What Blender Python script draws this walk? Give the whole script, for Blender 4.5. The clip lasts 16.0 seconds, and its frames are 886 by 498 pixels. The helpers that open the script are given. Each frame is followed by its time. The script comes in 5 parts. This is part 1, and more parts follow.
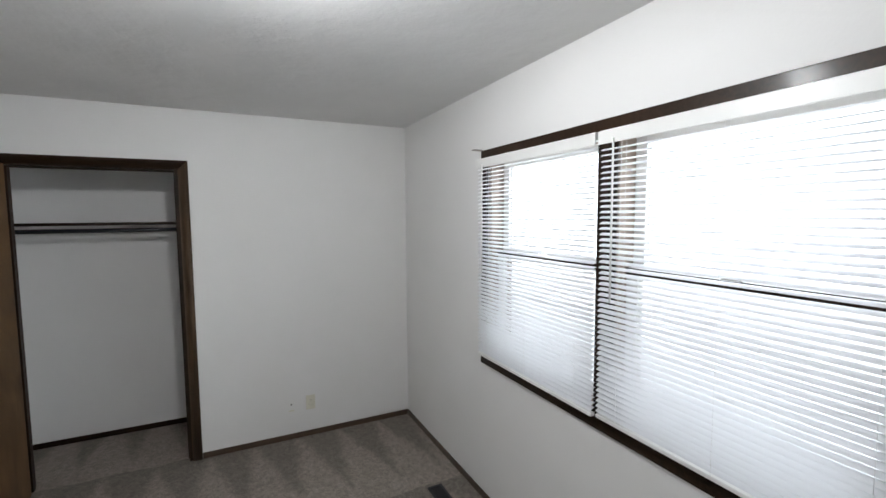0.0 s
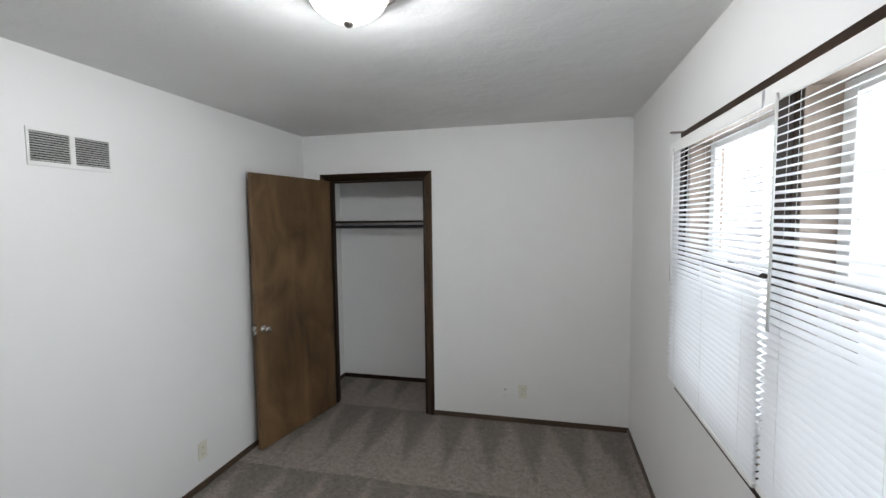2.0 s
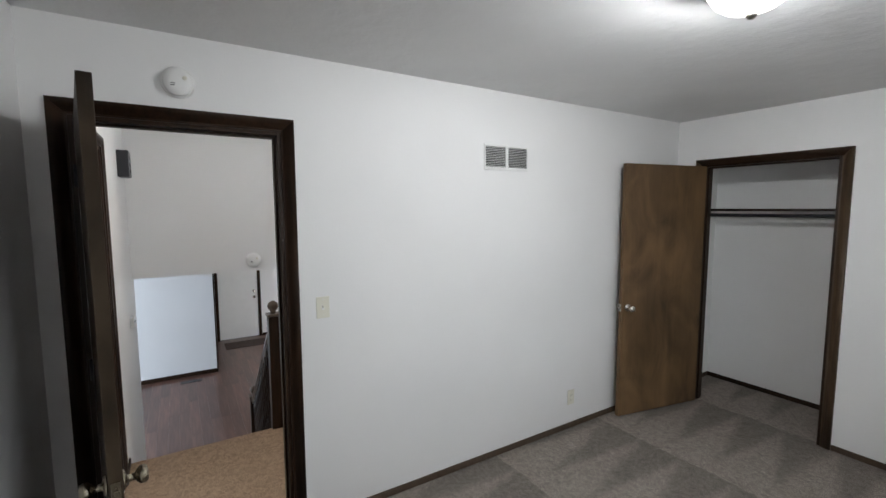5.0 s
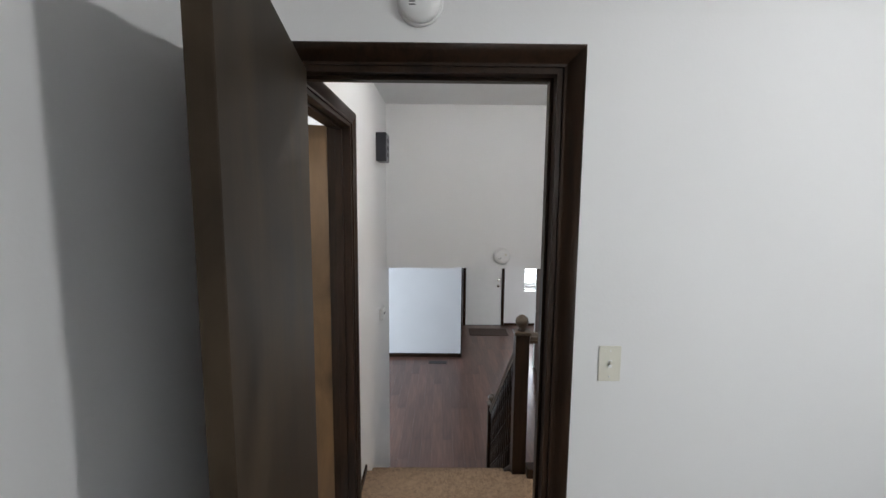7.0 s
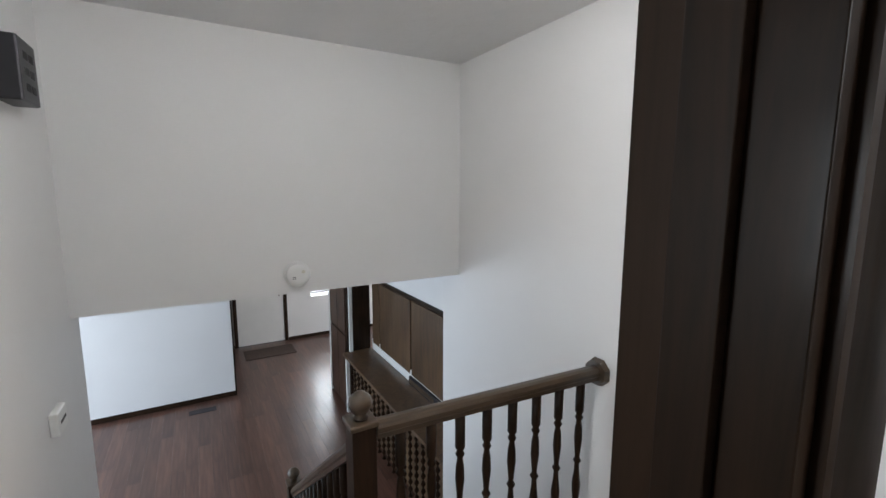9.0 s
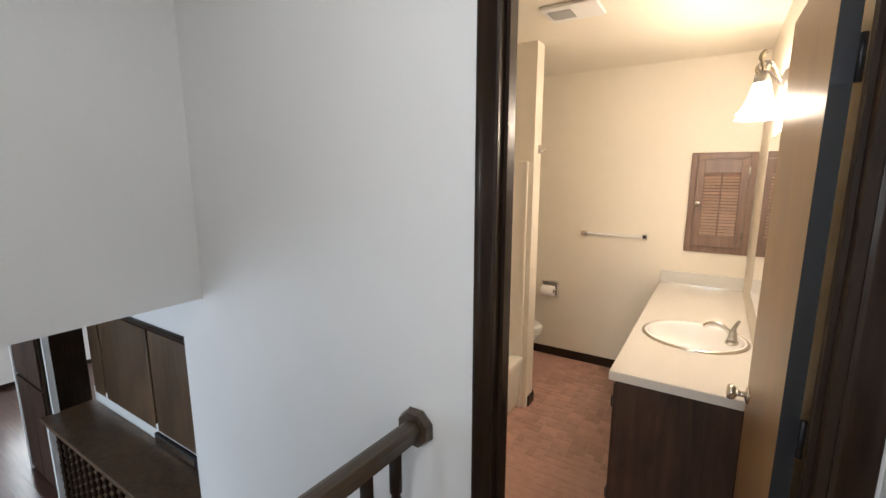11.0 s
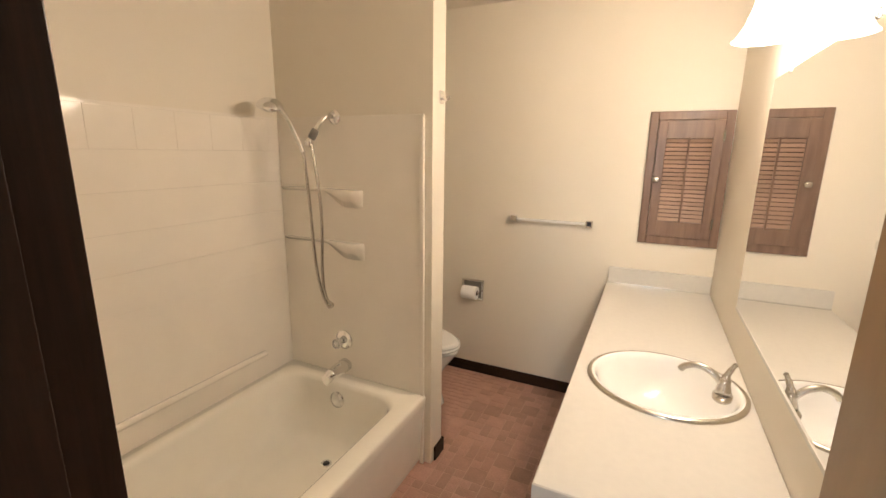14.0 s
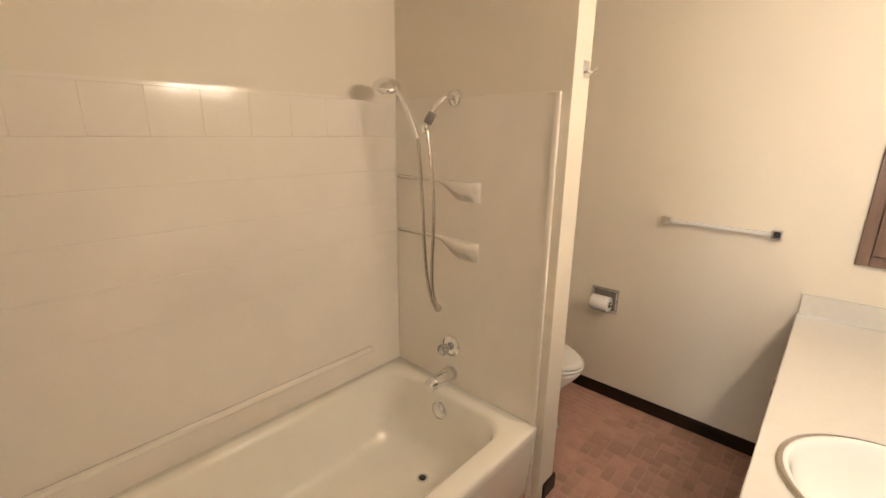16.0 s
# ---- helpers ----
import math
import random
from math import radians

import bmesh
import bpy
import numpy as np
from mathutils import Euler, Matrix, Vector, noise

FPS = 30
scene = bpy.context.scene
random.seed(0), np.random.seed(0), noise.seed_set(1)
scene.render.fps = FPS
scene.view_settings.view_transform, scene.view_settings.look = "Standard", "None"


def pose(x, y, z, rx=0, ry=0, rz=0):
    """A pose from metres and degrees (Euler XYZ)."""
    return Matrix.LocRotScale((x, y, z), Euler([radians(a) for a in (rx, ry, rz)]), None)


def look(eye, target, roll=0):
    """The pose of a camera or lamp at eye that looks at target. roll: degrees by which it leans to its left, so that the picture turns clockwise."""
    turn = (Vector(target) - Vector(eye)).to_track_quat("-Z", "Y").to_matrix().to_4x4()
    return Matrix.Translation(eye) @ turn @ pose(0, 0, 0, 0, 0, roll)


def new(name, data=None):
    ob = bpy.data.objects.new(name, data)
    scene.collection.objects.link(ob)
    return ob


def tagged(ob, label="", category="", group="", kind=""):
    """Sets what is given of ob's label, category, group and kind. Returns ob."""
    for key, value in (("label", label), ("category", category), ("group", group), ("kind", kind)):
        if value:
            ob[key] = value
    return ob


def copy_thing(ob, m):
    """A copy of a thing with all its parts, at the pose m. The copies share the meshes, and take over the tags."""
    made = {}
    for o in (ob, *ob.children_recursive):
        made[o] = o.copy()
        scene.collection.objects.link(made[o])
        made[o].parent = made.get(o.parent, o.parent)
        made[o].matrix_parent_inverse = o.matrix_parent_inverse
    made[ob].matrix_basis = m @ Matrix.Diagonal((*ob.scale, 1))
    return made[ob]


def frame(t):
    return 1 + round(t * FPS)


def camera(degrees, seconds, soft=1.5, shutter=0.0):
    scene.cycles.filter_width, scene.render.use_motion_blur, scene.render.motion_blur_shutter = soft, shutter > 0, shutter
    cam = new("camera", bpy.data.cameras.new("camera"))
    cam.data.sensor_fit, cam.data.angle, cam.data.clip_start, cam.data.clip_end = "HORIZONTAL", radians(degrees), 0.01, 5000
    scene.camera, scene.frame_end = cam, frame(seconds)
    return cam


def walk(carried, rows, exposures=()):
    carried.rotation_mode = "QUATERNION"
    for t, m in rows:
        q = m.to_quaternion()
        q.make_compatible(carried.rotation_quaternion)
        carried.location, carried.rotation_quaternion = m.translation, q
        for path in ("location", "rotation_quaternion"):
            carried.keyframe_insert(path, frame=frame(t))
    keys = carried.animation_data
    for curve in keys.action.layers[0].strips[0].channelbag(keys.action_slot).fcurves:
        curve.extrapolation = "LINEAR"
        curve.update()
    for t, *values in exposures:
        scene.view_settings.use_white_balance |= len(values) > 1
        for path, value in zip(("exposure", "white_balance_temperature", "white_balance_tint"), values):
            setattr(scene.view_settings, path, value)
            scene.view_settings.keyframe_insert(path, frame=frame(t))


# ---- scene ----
cam = camera(91.3, 16.0)
PATH = [
    (0, (0.039, -0.088, 1.711), (0.911, 1.705, 1.554), -0.4),
    (0.5, (0.181, -0.052, 1.673), (0.689, 1.877, 1.535), -0.6),
    (1, (0.356, -0.118, 1.667), (0.512, 1.871, 1.533), -0.7),
    (1.5, (0.553, -0.186, 1.688), (0.378, 1.802, 1.548), -0.7),
    (2, (0.734, -0.202, 1.681), (0.269, 1.739, 1.543), -0.7),
    (2.5, (0.843, -0.267, 1.686), (0.187, 1.617, 1.55), -0.7),
    (3, (0.925, -0.331, 1.677), (0.098, 1.485, 1.538), -0.6),
    (3.5, (0.997, -0.355, 1.678), (-0.007, 1.368, 1.531), -0.6),
    (4, (0.96, -0.411, 1.666), (-0.248, 1.175, 1.511), -0.6),
    (4.5, (0.913, -0.456, 1.683), (-0.551, 0.895, 1.507), -0.3),
    (5, (0.841, -0.498, 1.688), (-0.855, 0.544, 1.5), -0.2),
    (5.2, (0.791, -0.508, 1.695), (-0.977, 0.404, 1.491), -0.0),
    (7.3, (-0.302, -0.377, 1.679), (-2.287, -0.401, 1.437), 0.2),
    (7.5, (-0.434, -0.366, 1.669), (-2.419, -0.393, 1.423), -0.0),
    (8, (-0.755, -0.35, 1.657), (-2.74, -0.357, 1.408), -0.1),
    (9.2, (-1.42, -0.33, 1.655), (-3.05, 0.80, 1.36), 0.0),  # through the gap
    (10.3, (-1.77, -0.089, 1.665), (-3.243, 1.22, 1.322), 0.1),
    (10.5, (-1.811, -0.025, 1.659), (-3.166, 1.404, 1.312), 0.3),
    (11, (-1.842, 0.167, 1.64), (-2.895, 1.832, 1.294), 0.0),
    (11.5, (-1.91, 0.299, 1.633), (-2.702, 2.1, 1.275), -0.2),
    (12, (-1.95, 0.414, 1.63), (-2.627, 2.258, 1.255), 0.0),
    (12.5, (-1.909, 0.618, 1.617), (-2.568, 2.465, 1.223), 0.2),
    (13, (-1.891, 0.816, 1.596), (-2.557, 2.657, 1.187), 0.3),
    (13.5, (-1.924, 0.976, 1.577), (-2.635, 2.798, 1.16), 0.6),
    (14, (-1.993, 1.15, 1.552), (-2.828, 2.915, 1.119), 0.7),
    (14.5, (-2.034, 1.262, 1.532), (-2.998, 2.947, 1.048), 0.7),
    (15, (-2.078, 1.334, 1.53), (-3.178, 2.921, 1.009), 0.6),
    (15.5, (-2.12, 1.4, 1.543), (-3.363, 2.874, 1.014), 0.6),
    (16, (-2.136, 1.428, 1.577), (-3.433, 2.857, 1.053), 0.7),
]
EXPOSURES = [(0.0, 0.0), (16.0, 0.0)]
walk(cam, [(t, look(eye, target, roll)) for t, eye, target, roll in PATH], EXPOSURES)

# ---- world, large lights ----
world = bpy.data.worlds.new("world")
scene.world = world
world.use_nodes = True
wn = world.node_tree.nodes
sky = wn.new("ShaderNodeTexSky")
sky.sky_type = "NISHITA"
sky.sun_disc = False
sky.sun_elevation = radians(42)
sky.sun_rotation = radians(-60)
world.node_tree.links.new(sky.outputs[0], wn["Background"].inputs[0])
wn["Background"].inputs[1].default_value = 0.12


def area(name, eye, target, sx, sy, watts, colour):
    d = bpy.data.lights.new(name, "AREA")
    d.shape, d.size, d.size_y, d.energy, d.color = "RECTANGLE", sx, sy, watts, colour
    ob = new(name, d)
    ob.matrix_world = look(eye, target)
    return ob


def point(name, eye, watts, colour, r):
    d = bpy.data.lights.new(name, "POINT")
    d.energy, d.color, d.shadow_soft_size = watts, colour, r
    ob = new(name, d)
    ob.location = eye
    return ob


DAY = (0.87, 0.94, 1.0)
WARM = (1.0, 0.82, 0.67)
# daylight at the bedroom windows and at a window of the room opposite
area("window_light_bedroom", (1.78, 2.3, 1.5), (0, 2.3, 1.3), 5.0, 1.9, 146, DAY)
area("window_light_room", (-2.0, -4.0, 1.5), (-2.0, -1, 1.2), 1.6, 1.2, 90, DAY)
# added daylight from unseen living room windows, to brighten stairs and landing
area("window_light_living", (-6.0, -4.15, -0.1), (-6.0, 0, -0.6), 3.0, 1.5, 150, (0.72, 0.85, 1.0))
# added fill lamp, unseen behind the cabinets, to brighten the entry door
area("window_light_kitchen", (-6.6, 3.5, -0.1), (-9.9, 0.6, -0.4), 1.2, 0.9, 70, (0.95, 0.97, 1.0))
point("bedroom_bulb", (0.13, 1.09, 2.372), 55, (0.955, 0.975, 1.0), 0.055)
point("landing_bulb", (-2.2, 0.05, 2.372), 22.5, (0.96, 0.975, 1.0), 0.05)
for yy, xx in ((2.85, -1.728), (2.58, -1.728)):
    point("vanity_bulb", (xx, yy, 1.93), 15.0, WARM, 0.035)


# ---- materials ----
def mat(name, colour, rough=0.5, metal=0.0, var=0.12, scale=6.0, fine=0.0, bump=0.0, bump_scale=200.0, stretch=(1, 1, 1), emit=None, alpha_mix=0.0, coat=0.0, piece=0.0, spec=0.5, bump2=0.0, bump2_scale=8.0):
    m = bpy.data.materials.new(name)
    m.use_nodes = True
    n, l = m.node_tree.nodes, m.node_tree.links
    b = n["Principled BSDF"]
    b.inputs["Roughness"].default_value = rough
    b.inputs["Metallic"].default_value = metal
    b.inputs["Coat Weight"].default_value = coat
    b.inputs["Specular IOR Level"].default_value = spec
    tc = n.new("ShaderNodeTexCoord")
    mp = n.new("ShaderNodeMapping")
    mp.inputs["Scale"].default_value = stretch
    l.new(tc.outputs["Object"], mp.inputs[0])
    t1 = n.new("ShaderNodeTexNoise")
    t1.inputs["Scale"].default_value = scale
    t1.inputs["Detail"].default_value = 5
    l.new(mp.outputs[0], t1.inputs["Vector"])
    r = n.new("ShaderNodeMapRange")
    r.inputs[1].default_value, r.inputs[2].default_value = 0.3, 0.7
    r.inputs[3].default_value, r.inputs[4].default_value = 1 - var, 1 + var
    l.new(t1.outputs[0], r.inputs[0])
    value = r.outputs[0]
    t2 = n.new("ShaderNodeTexNoise")
    t2.inputs["Scale"].default_value = bump_scale
    t2.inputs["Detail"].default_value = 3
    l.new(mp.outputs[0], t2.inputs["Vector"])
    if fine:
        r2 = n.new("ShaderNodeMapRange")
        r2.inputs[1].default_value, r2.inputs[2].default_value = 0.3, 0.7
        r2.inputs[3].default_value, r2.inputs[4].default_value = 1 - fine, 1 + fine
        l.new(t2.outputs[0], r2.inputs[0])
        mu = n.new("ShaderNodeMath")
        mu.operation = "MULTIPLY"
        l.new(value, mu.inputs[0])
        l.new(r2.outputs[0], mu.inputs[1])
        value = mu.outputs[0]
    if piece:
        oi = n.new("ShaderNodeObjectInfo")
        r3 = n.new("ShaderNodeMapRange")
        r3.inputs[3].default_value, r3.inputs[4].default_value = 1 - piece, 1 + piece
        l.new(oi.outputs["Random"], r3.inputs[0])
        mu = n.new("ShaderNodeMath")
        mu.operation = "MULTIPLY"
        l.new(value, mu.inputs[0])
        l.new(r3.outputs[0], mu.inputs[1])
        value = mu.outputs[0]
    vm = n.new("ShaderNodeVectorMath")
    vm.operation = "SCALE"
    vm.inputs[0].default_value = colour
    l.new(value, vm.inputs["Scale"])
    l.new(vm.outputs[0], b.inputs["Base Color"])
    if bump or bump2:
        bp = n.new("ShaderNodeBump")
        bp.inputs["Strength"].default_value = bump
        bp.inputs["Distance"].default_value = 0.004
        l.new(t2.outputs[0], bp.inputs["Height"])
        out = bp
        if bump2:
            t3 = n.new("ShaderNodeTexNoise")
            t3.inputs["Scale"].default_value = bump2_scale
            t3.inputs["Detail"].default_value = 6
            l.new(mp.outputs[0], t3.inputs["Vector"])
            b2 = n.new("ShaderNodeBump")
            b2.inputs["Strength"].default_value = bump2
            b2.inputs["Distance"].default_value = 0.01
            l.new(t3.outputs[0], b2.inputs["Height"])
            l.new(bp.outputs[0], b2.inputs["Normal"])
            out = b2
        l.new(out.outputs[0], b.inputs["Normal"])
    if emit:
        b.inputs["Emission Color"].default_value = (*emit[0], 1)
        b.inputs["Emission Strength"].default_value = emit[1]
    if alpha_mix:
        tr = n.new("ShaderNodeBsdfTranslucent")
        tr.inputs[0].default_value = (*colour, 1)
        mx = n.new("ShaderNodeMixShader")
        mx.inputs[0].default_value = alpha_mix
        l.new(b.outputs[0], mx.inputs[1])
        l.new(tr.outputs[0], mx.inputs[2])
        l.new(mx.outputs[0], n["Material Output"].inputs[0])
    return m


def wood(name, light, dark, rough=0.42, scale=3.0, along="z", contrast=0.6, blotch=0.5, piece=0.0, coat=0.15, relief=0.12, spec=0.5):
    """Stained wood: stretched grain, larger blotches, fine pores."""
    m = bpy.data.materials.new(name)
    m.use_nodes = True
    n, l = m.node_tree.nodes, m.node_tree.links
    b = n["Principled BSDF"]
    b.inputs["Coat Weight"].default_value = coat
    b.inputs["Coat Roughness"].default_value = 0.16
    b.inputs["Specular IOR Level"].default_value = spec
    tc = n.new("ShaderNodeTexCoord")
    mp = n.new("ShaderNodeMapping")
    mp.inputs["Scale"].default_value = {"z": (14, 14, 1.0), "x": (1.0, 14, 14), "y": (14, 1.0, 14)}[along]
    if piece:
        oi = n.new("ShaderNodeObjectInfo")
        ad = n.new("ShaderNodeVectorMath")
        sc = n.new("ShaderNodeMath")
        sc.operation = "MULTIPLY"
        sc.inputs[1].default_value = 50
        l.new(oi.outputs["Random"], sc.inputs[0])
        l.new(tc.outputs["Object"], ad.inputs[0])
        l.new(sc.outputs[0], ad.inputs[1])
        l.new(ad.outputs[0], mp.inputs[0])
    else:
        l.new(tc.outputs["Object"], mp.inputs[0])
    g = n.new("ShaderNodeTexNoise")
    g.inputs["Scale"].default_value = scale
    g.inputs["Detail"].default_value = 8
    g.inputs["Roughness"].default_value = 0.65
    g.inputs["Distortion"].default_value = 0.6
    l.new(mp.outputs[0], g.inputs["Vector"])
    k = n.new("ShaderNodeTexNoise")
    k.inputs["Scale"].default_value = 2.6
    k.inputs["Detail"].default_value = 6
    k.inputs["Distortion"].default_value = 0.7
    km = n.new("ShaderNodeMapping")
    km.inputs["Scale"].default_value = {"z": (1.6, 1.6, 0.8), "x": (0.8, 1.6, 1.6), "y": (1.6, 0.8, 1.6)}[along]
    l.new(tc.outputs["Object"], km.inputs[0])
    l.new(km.outputs[0], k.inputs["Vector"])
    mx = n.new("ShaderNodeMix")
    mx.data_type = "FLOAT"
    mx.inputs[0].default_value = blotch
    l.new(g.outputs[0], mx.inputs[2])
    l.new(k.outputs[0], mx.inputs[3])
    ramp = n.new("ShaderNodeValToRGB")
    ramp.color_ramp.elements[0].position, ramp.color_ramp.elements[1].position = 0.5 - 0.25 * contrast, 0.5 + 0.25 * contrast
    ramp.color_ramp.elements[0].color, ramp.color_ramp.elements[1].color = (*dark, 1), (*light, 1)
    l.new(mx.outputs[0], ramp.inputs[0])
    last = ramp.outputs[0]
    if piece:
        r3 = n.new("ShaderNodeMapRange")
        r3.inputs[3].default_value, r3.inputs[4].default_value = 1 - piece, 1 + piece
        l.new(oi.outputs["Random"], r3.inputs[0])
        vm = n.new("ShaderNodeVectorMath")
        vm.operation = "SCALE"
        l.new(last, vm.inputs[0])
        l.new(r3.outputs[0], vm.inputs["Scale"])
        last = vm.outputs[0]
    l.new(last, b.inputs["Base Color"])
    rr = n.new("ShaderNodeMapRange")
    rr.inputs[3].default_value, rr.inputs[4].default_value = rough - 0.08, rough + 0.1
    l.new(k.outputs[0], rr.inputs[0])
    l.new(rr.outputs[0], b.inputs["Roughness"])
    bp = n.new("ShaderNodeBump")
    bp.inputs["Strength"].default_value = relief
    bp.inputs["Distance"].default_value = 0.002
    l.new(g.outputs[0], bp.inputs["Height"])
    if relief:
        l.new(bp.outputs[0], b.inputs["Normal"])
    return m


def carpet(name, colour, wedges):
    """Cut pile: speckle, pile shading in vacuum strokes, soft patches."""
    m = mat(name, colour, rough=0.95, var=0.22, scale=45.0, fine=0.65, bump=0.6, bump_scale=200.0, spec=0.1)
    if not wedges:
        return m
    n, l = m.node_tree.nodes, m.node_tree.links

    def mth(op, a, c):
        q = n.new("ShaderNodeMath")
        q.operation = op
        for i, v in enumerate((a, c)):
            if isinstance(v, (int, float)):
                q.inputs[i].default_value = v
            elif v is not None:
                l.new(v, q.inputs[i])
        return q.outputs[0]

    tc = n.new("ShaderNodeTexCoord")
    wob = n.new("ShaderNodeTexNoise")
    wob.inputs["Scale"].default_value = 3.0
    sep = n.new("ShaderNodeSeparateXYZ")
    l.new(tc.outputs["Object"], sep.inputs[0])
    l.new(tc.outputs["Object"], wob.inputs["Vector"])
    shift = mth("MULTIPLY", mth("SUBTRACT", wob.outputs[0], 0.5), 0.07)
    # strokes run towards the closet wall and narrow as they reach it; a second row of strokes lies nearer
    far = mth("FRACT", mth("DIVIDE", mth("SUBTRACT", 3.42, mth("ADD", sep.outputs[1], shift)), 1.05), None)
    saw = mth("ABSOLUTE", mth("SUBTRACT", mth("FRACT", mth("DIVIDE", mth("ADD", sep.outputs[0], mth("ADD", shift, mth("MULTIPLY", sep.outputs[1], 0.10))), 0.31), None), 0.5), None)
    inside = mth("SUBTRACT", mth("MULTIPLY", far, 0.62), saw)
    edge = n.new("ShaderNodeMapRange")
    edge.inputs[1].default_value, edge.inputs[2].default_value = -0.10, 0.10
    edge.inputs[3].default_value, edge.inputs[4].default_value = 0.80, 1.14
    l.new(inside, edge.inputs[0])
    b = n["Principled BSDF"]
    old = b.inputs["Base Color"].links[0].from_socket
    vm = n.new("ShaderNodeVectorMath")
    vm.operation = "SCALE"
    l.new(old, vm.inputs[0])
    l.new(edge.outputs[0], vm.inputs["Scale"])
    l.new(vm.outputs[0], b.inputs["Base Color"])
    return m


WHITE = mat("white_wall_paint", (0.80, 0.795, 0.785), 0.6, var=0.02, scale=1.5, bump=0.10, bump_scale=90)
CREAM = mat("cream_wall_paint", (0.80, 0.74, 0.63), 0.5, var=0.02, scale=1.5, bump=0.08, bump_scale=90)
CEIL = mat("textured_ceiling_paint", (0.78, 0.78, 0.775), 0.75, var=0.03, scale=2.0, bump=0.2, bump_scale=70, bump2=0.6, bump2_scale=9)
DOOR = wood("stained_birch_veneer", (0.20, 0.118, 0.056), (0.04, 0.024, 0.012), 0.46, 1.6, "z", 0.85, 0.84, coat=0.05, spec=0.35)
# paler copy of DOOR: the vanity lamp's light is put into the leaf's colour
DOORLIT = wood("lamplit_door_veneer", (0.40, 0.255, 0.13), (0.20, 0.125, 0.062), 0.36, 1.6, "z", 1.0, 0.86, coat=0.03, spec=0.22)
# darker copy of DOOR: shade on the bedroom leaf is put into its colour
DOORSHADE = wood("shaded_door_veneer", (0.060, 0.042, 0.026), (0.013, 0.009, 0.006), 0.5, 1.2, "z", 0.6, 0.82, coat=0.0, spec=0.14)
DARK = wood("dark_stained_trim", (0.042, 0.022, 0.012), (0.007, 0.0042, 0.0028), 0.42, 3.0, "z", 0.8, 0.4, coat=0.08, spec=0.16)
DARKX = wood("dark_stained_trim_level", (0.042, 0.022, 0.012), (0.007, 0.0042, 0.0028), 0.42, 3.0, "x", 0.8, 0.4, coat=0.08, spec=0.16)
BROWN = wood("brown_stained_trim", (0.115, 0.073, 0.042), (0.034, 0.021, 0.013), 0.42, 3.0, "z", 0.8, 0.3, coat=0.05, spec=0.35)
BASE = wood("brown_baseboard", (0.11, 0.072, 0.045), (0.04, 0.026, 0.018), 0.4, 3.0, "x", 0.8, 0.3)
VAN = wood("walnut_vanity_front", (0.085, 0.045, 0.028), (0.018, 0.010, 0.007), 0.45, 2.0, "z", 0.6, 0.5, coat=0.05, spec=0.35)
LOUV = wood("washed_brown_shutter", (0.25, 0.155, 0.105), (0.14, 0.082, 0.055), 0.5, 2.5, "z", 0.7, 0.3, piece=0.10)
LOUVX = wood("washed_brown_slat", (0.36, 0.235, 0.165), (0.25, 0.155, 0.11), 0.5, 2.5, "x", 0.7, 0.3, piece=0.12)
JAMBW = wood("pale_varnished_window_wood", (0.44, 0.35, 0.29), (0.28, 0.22, 0.18), 0.45, 2.5, "z", 0.7, 0.3)
CABW = wood("kitchen_cabinet_wood", (0.15, 0.088, 0.045), (0.045, 0.027, 0.015), 0.36, 2.0, "z", 0.6, 0.45, coat=0.2)
RAILW = wood("oiled_oak_rail", (0.105, 0.07, 0.042), (0.036, 0.025, 0.017), 0.36, 3.0, "y", 0.8, 0.3, coat=0.3)
PLANK = mat("reddish_laminate", (0.112, 0.054, 0.038), 0.3, var=0.32, scale=2.2, stretch=(1.0, 16, 16), fine=0.12, bump_scale=24, coat=0.1, piece=0.2)
CARPET = carpet("grey_brown_carpet", (0.238, 0.209, 0.183), True)
TAN = carpet("tan_landing_carpet", (0.33, 0.232, 0.156), False)
SLAT = mat("white_vinyl_slat", (0.74, 0.75, 0.77), 0.4, var=0.02, alpha_mix=0.12)
PLAST = mat("white_plastic", (0.82, 0.82, 0.80), 0.35, var=0.02)
ALMOND = mat("almond_plastic", (0.72, 0.70, 0.60), 0.35, var=0.03)
METALW = mat("white_enamel_metal", (0.78, 0.78, 0.76), 0.4, var=0.03)
VOID = mat("dark_duct", (0.03, 0.03, 0.03), 0.8, var=0.1)
BRONZE = mat("brushed_bronze_nickel", (0.30, 0.28, 0.26), 0.35, 0.9, var=0.06, stretch=(1, 1, 20))
CHROME = mat("chrome", (0.86, 0.86, 0.86), 0.08, 1.0, var=0.03)
NICKEL = mat("satin_nickel", (0.60, 0.57, 0.52), 0.25, 1.0, var=0.05)
BRASS = mat("aged_brass", (0.34, 0.30, 0.23), 0.25, 1.0, var=0.12, scale=20)
BLACK = mat("black_metal", (0.035, 0.035, 0.04), 0.4, 0.6, var=0.1)
BLUEEDGE = mat("dark_painted_door_edge", (0.014, 0.0145, 0.016), 0.6, var=0.2, scale=20, stretch=(1, 1, 0.1))
LAM = mat("white_laminate_counter", (0.66, 0.635, 0.585), 0.32, var=0.02, scale=40)
CHINA = mat("cultured_marble_china", (0.86, 0.85, 0.82), 0.1, var=0.02, coat=0.5)
TUBM = mat("bisque_tub_enamel", (0.90, 0.865, 0.77), 0.14, var=0.02, coat=0.6)
SURR = mat("bisque_acrylic_surround", (0.89, 0.835, 0.745), 0.12, var=0.02, coat=0.5, bump2=0.012, bump2_scale=6)
TILE = mat("rose_brown_floor_tile", (0.40, 0.235, 0.185), 0.42, var=0.12, scale=14, fine=0.10, bump=0.1, bump_scale=120, piece=0.17)
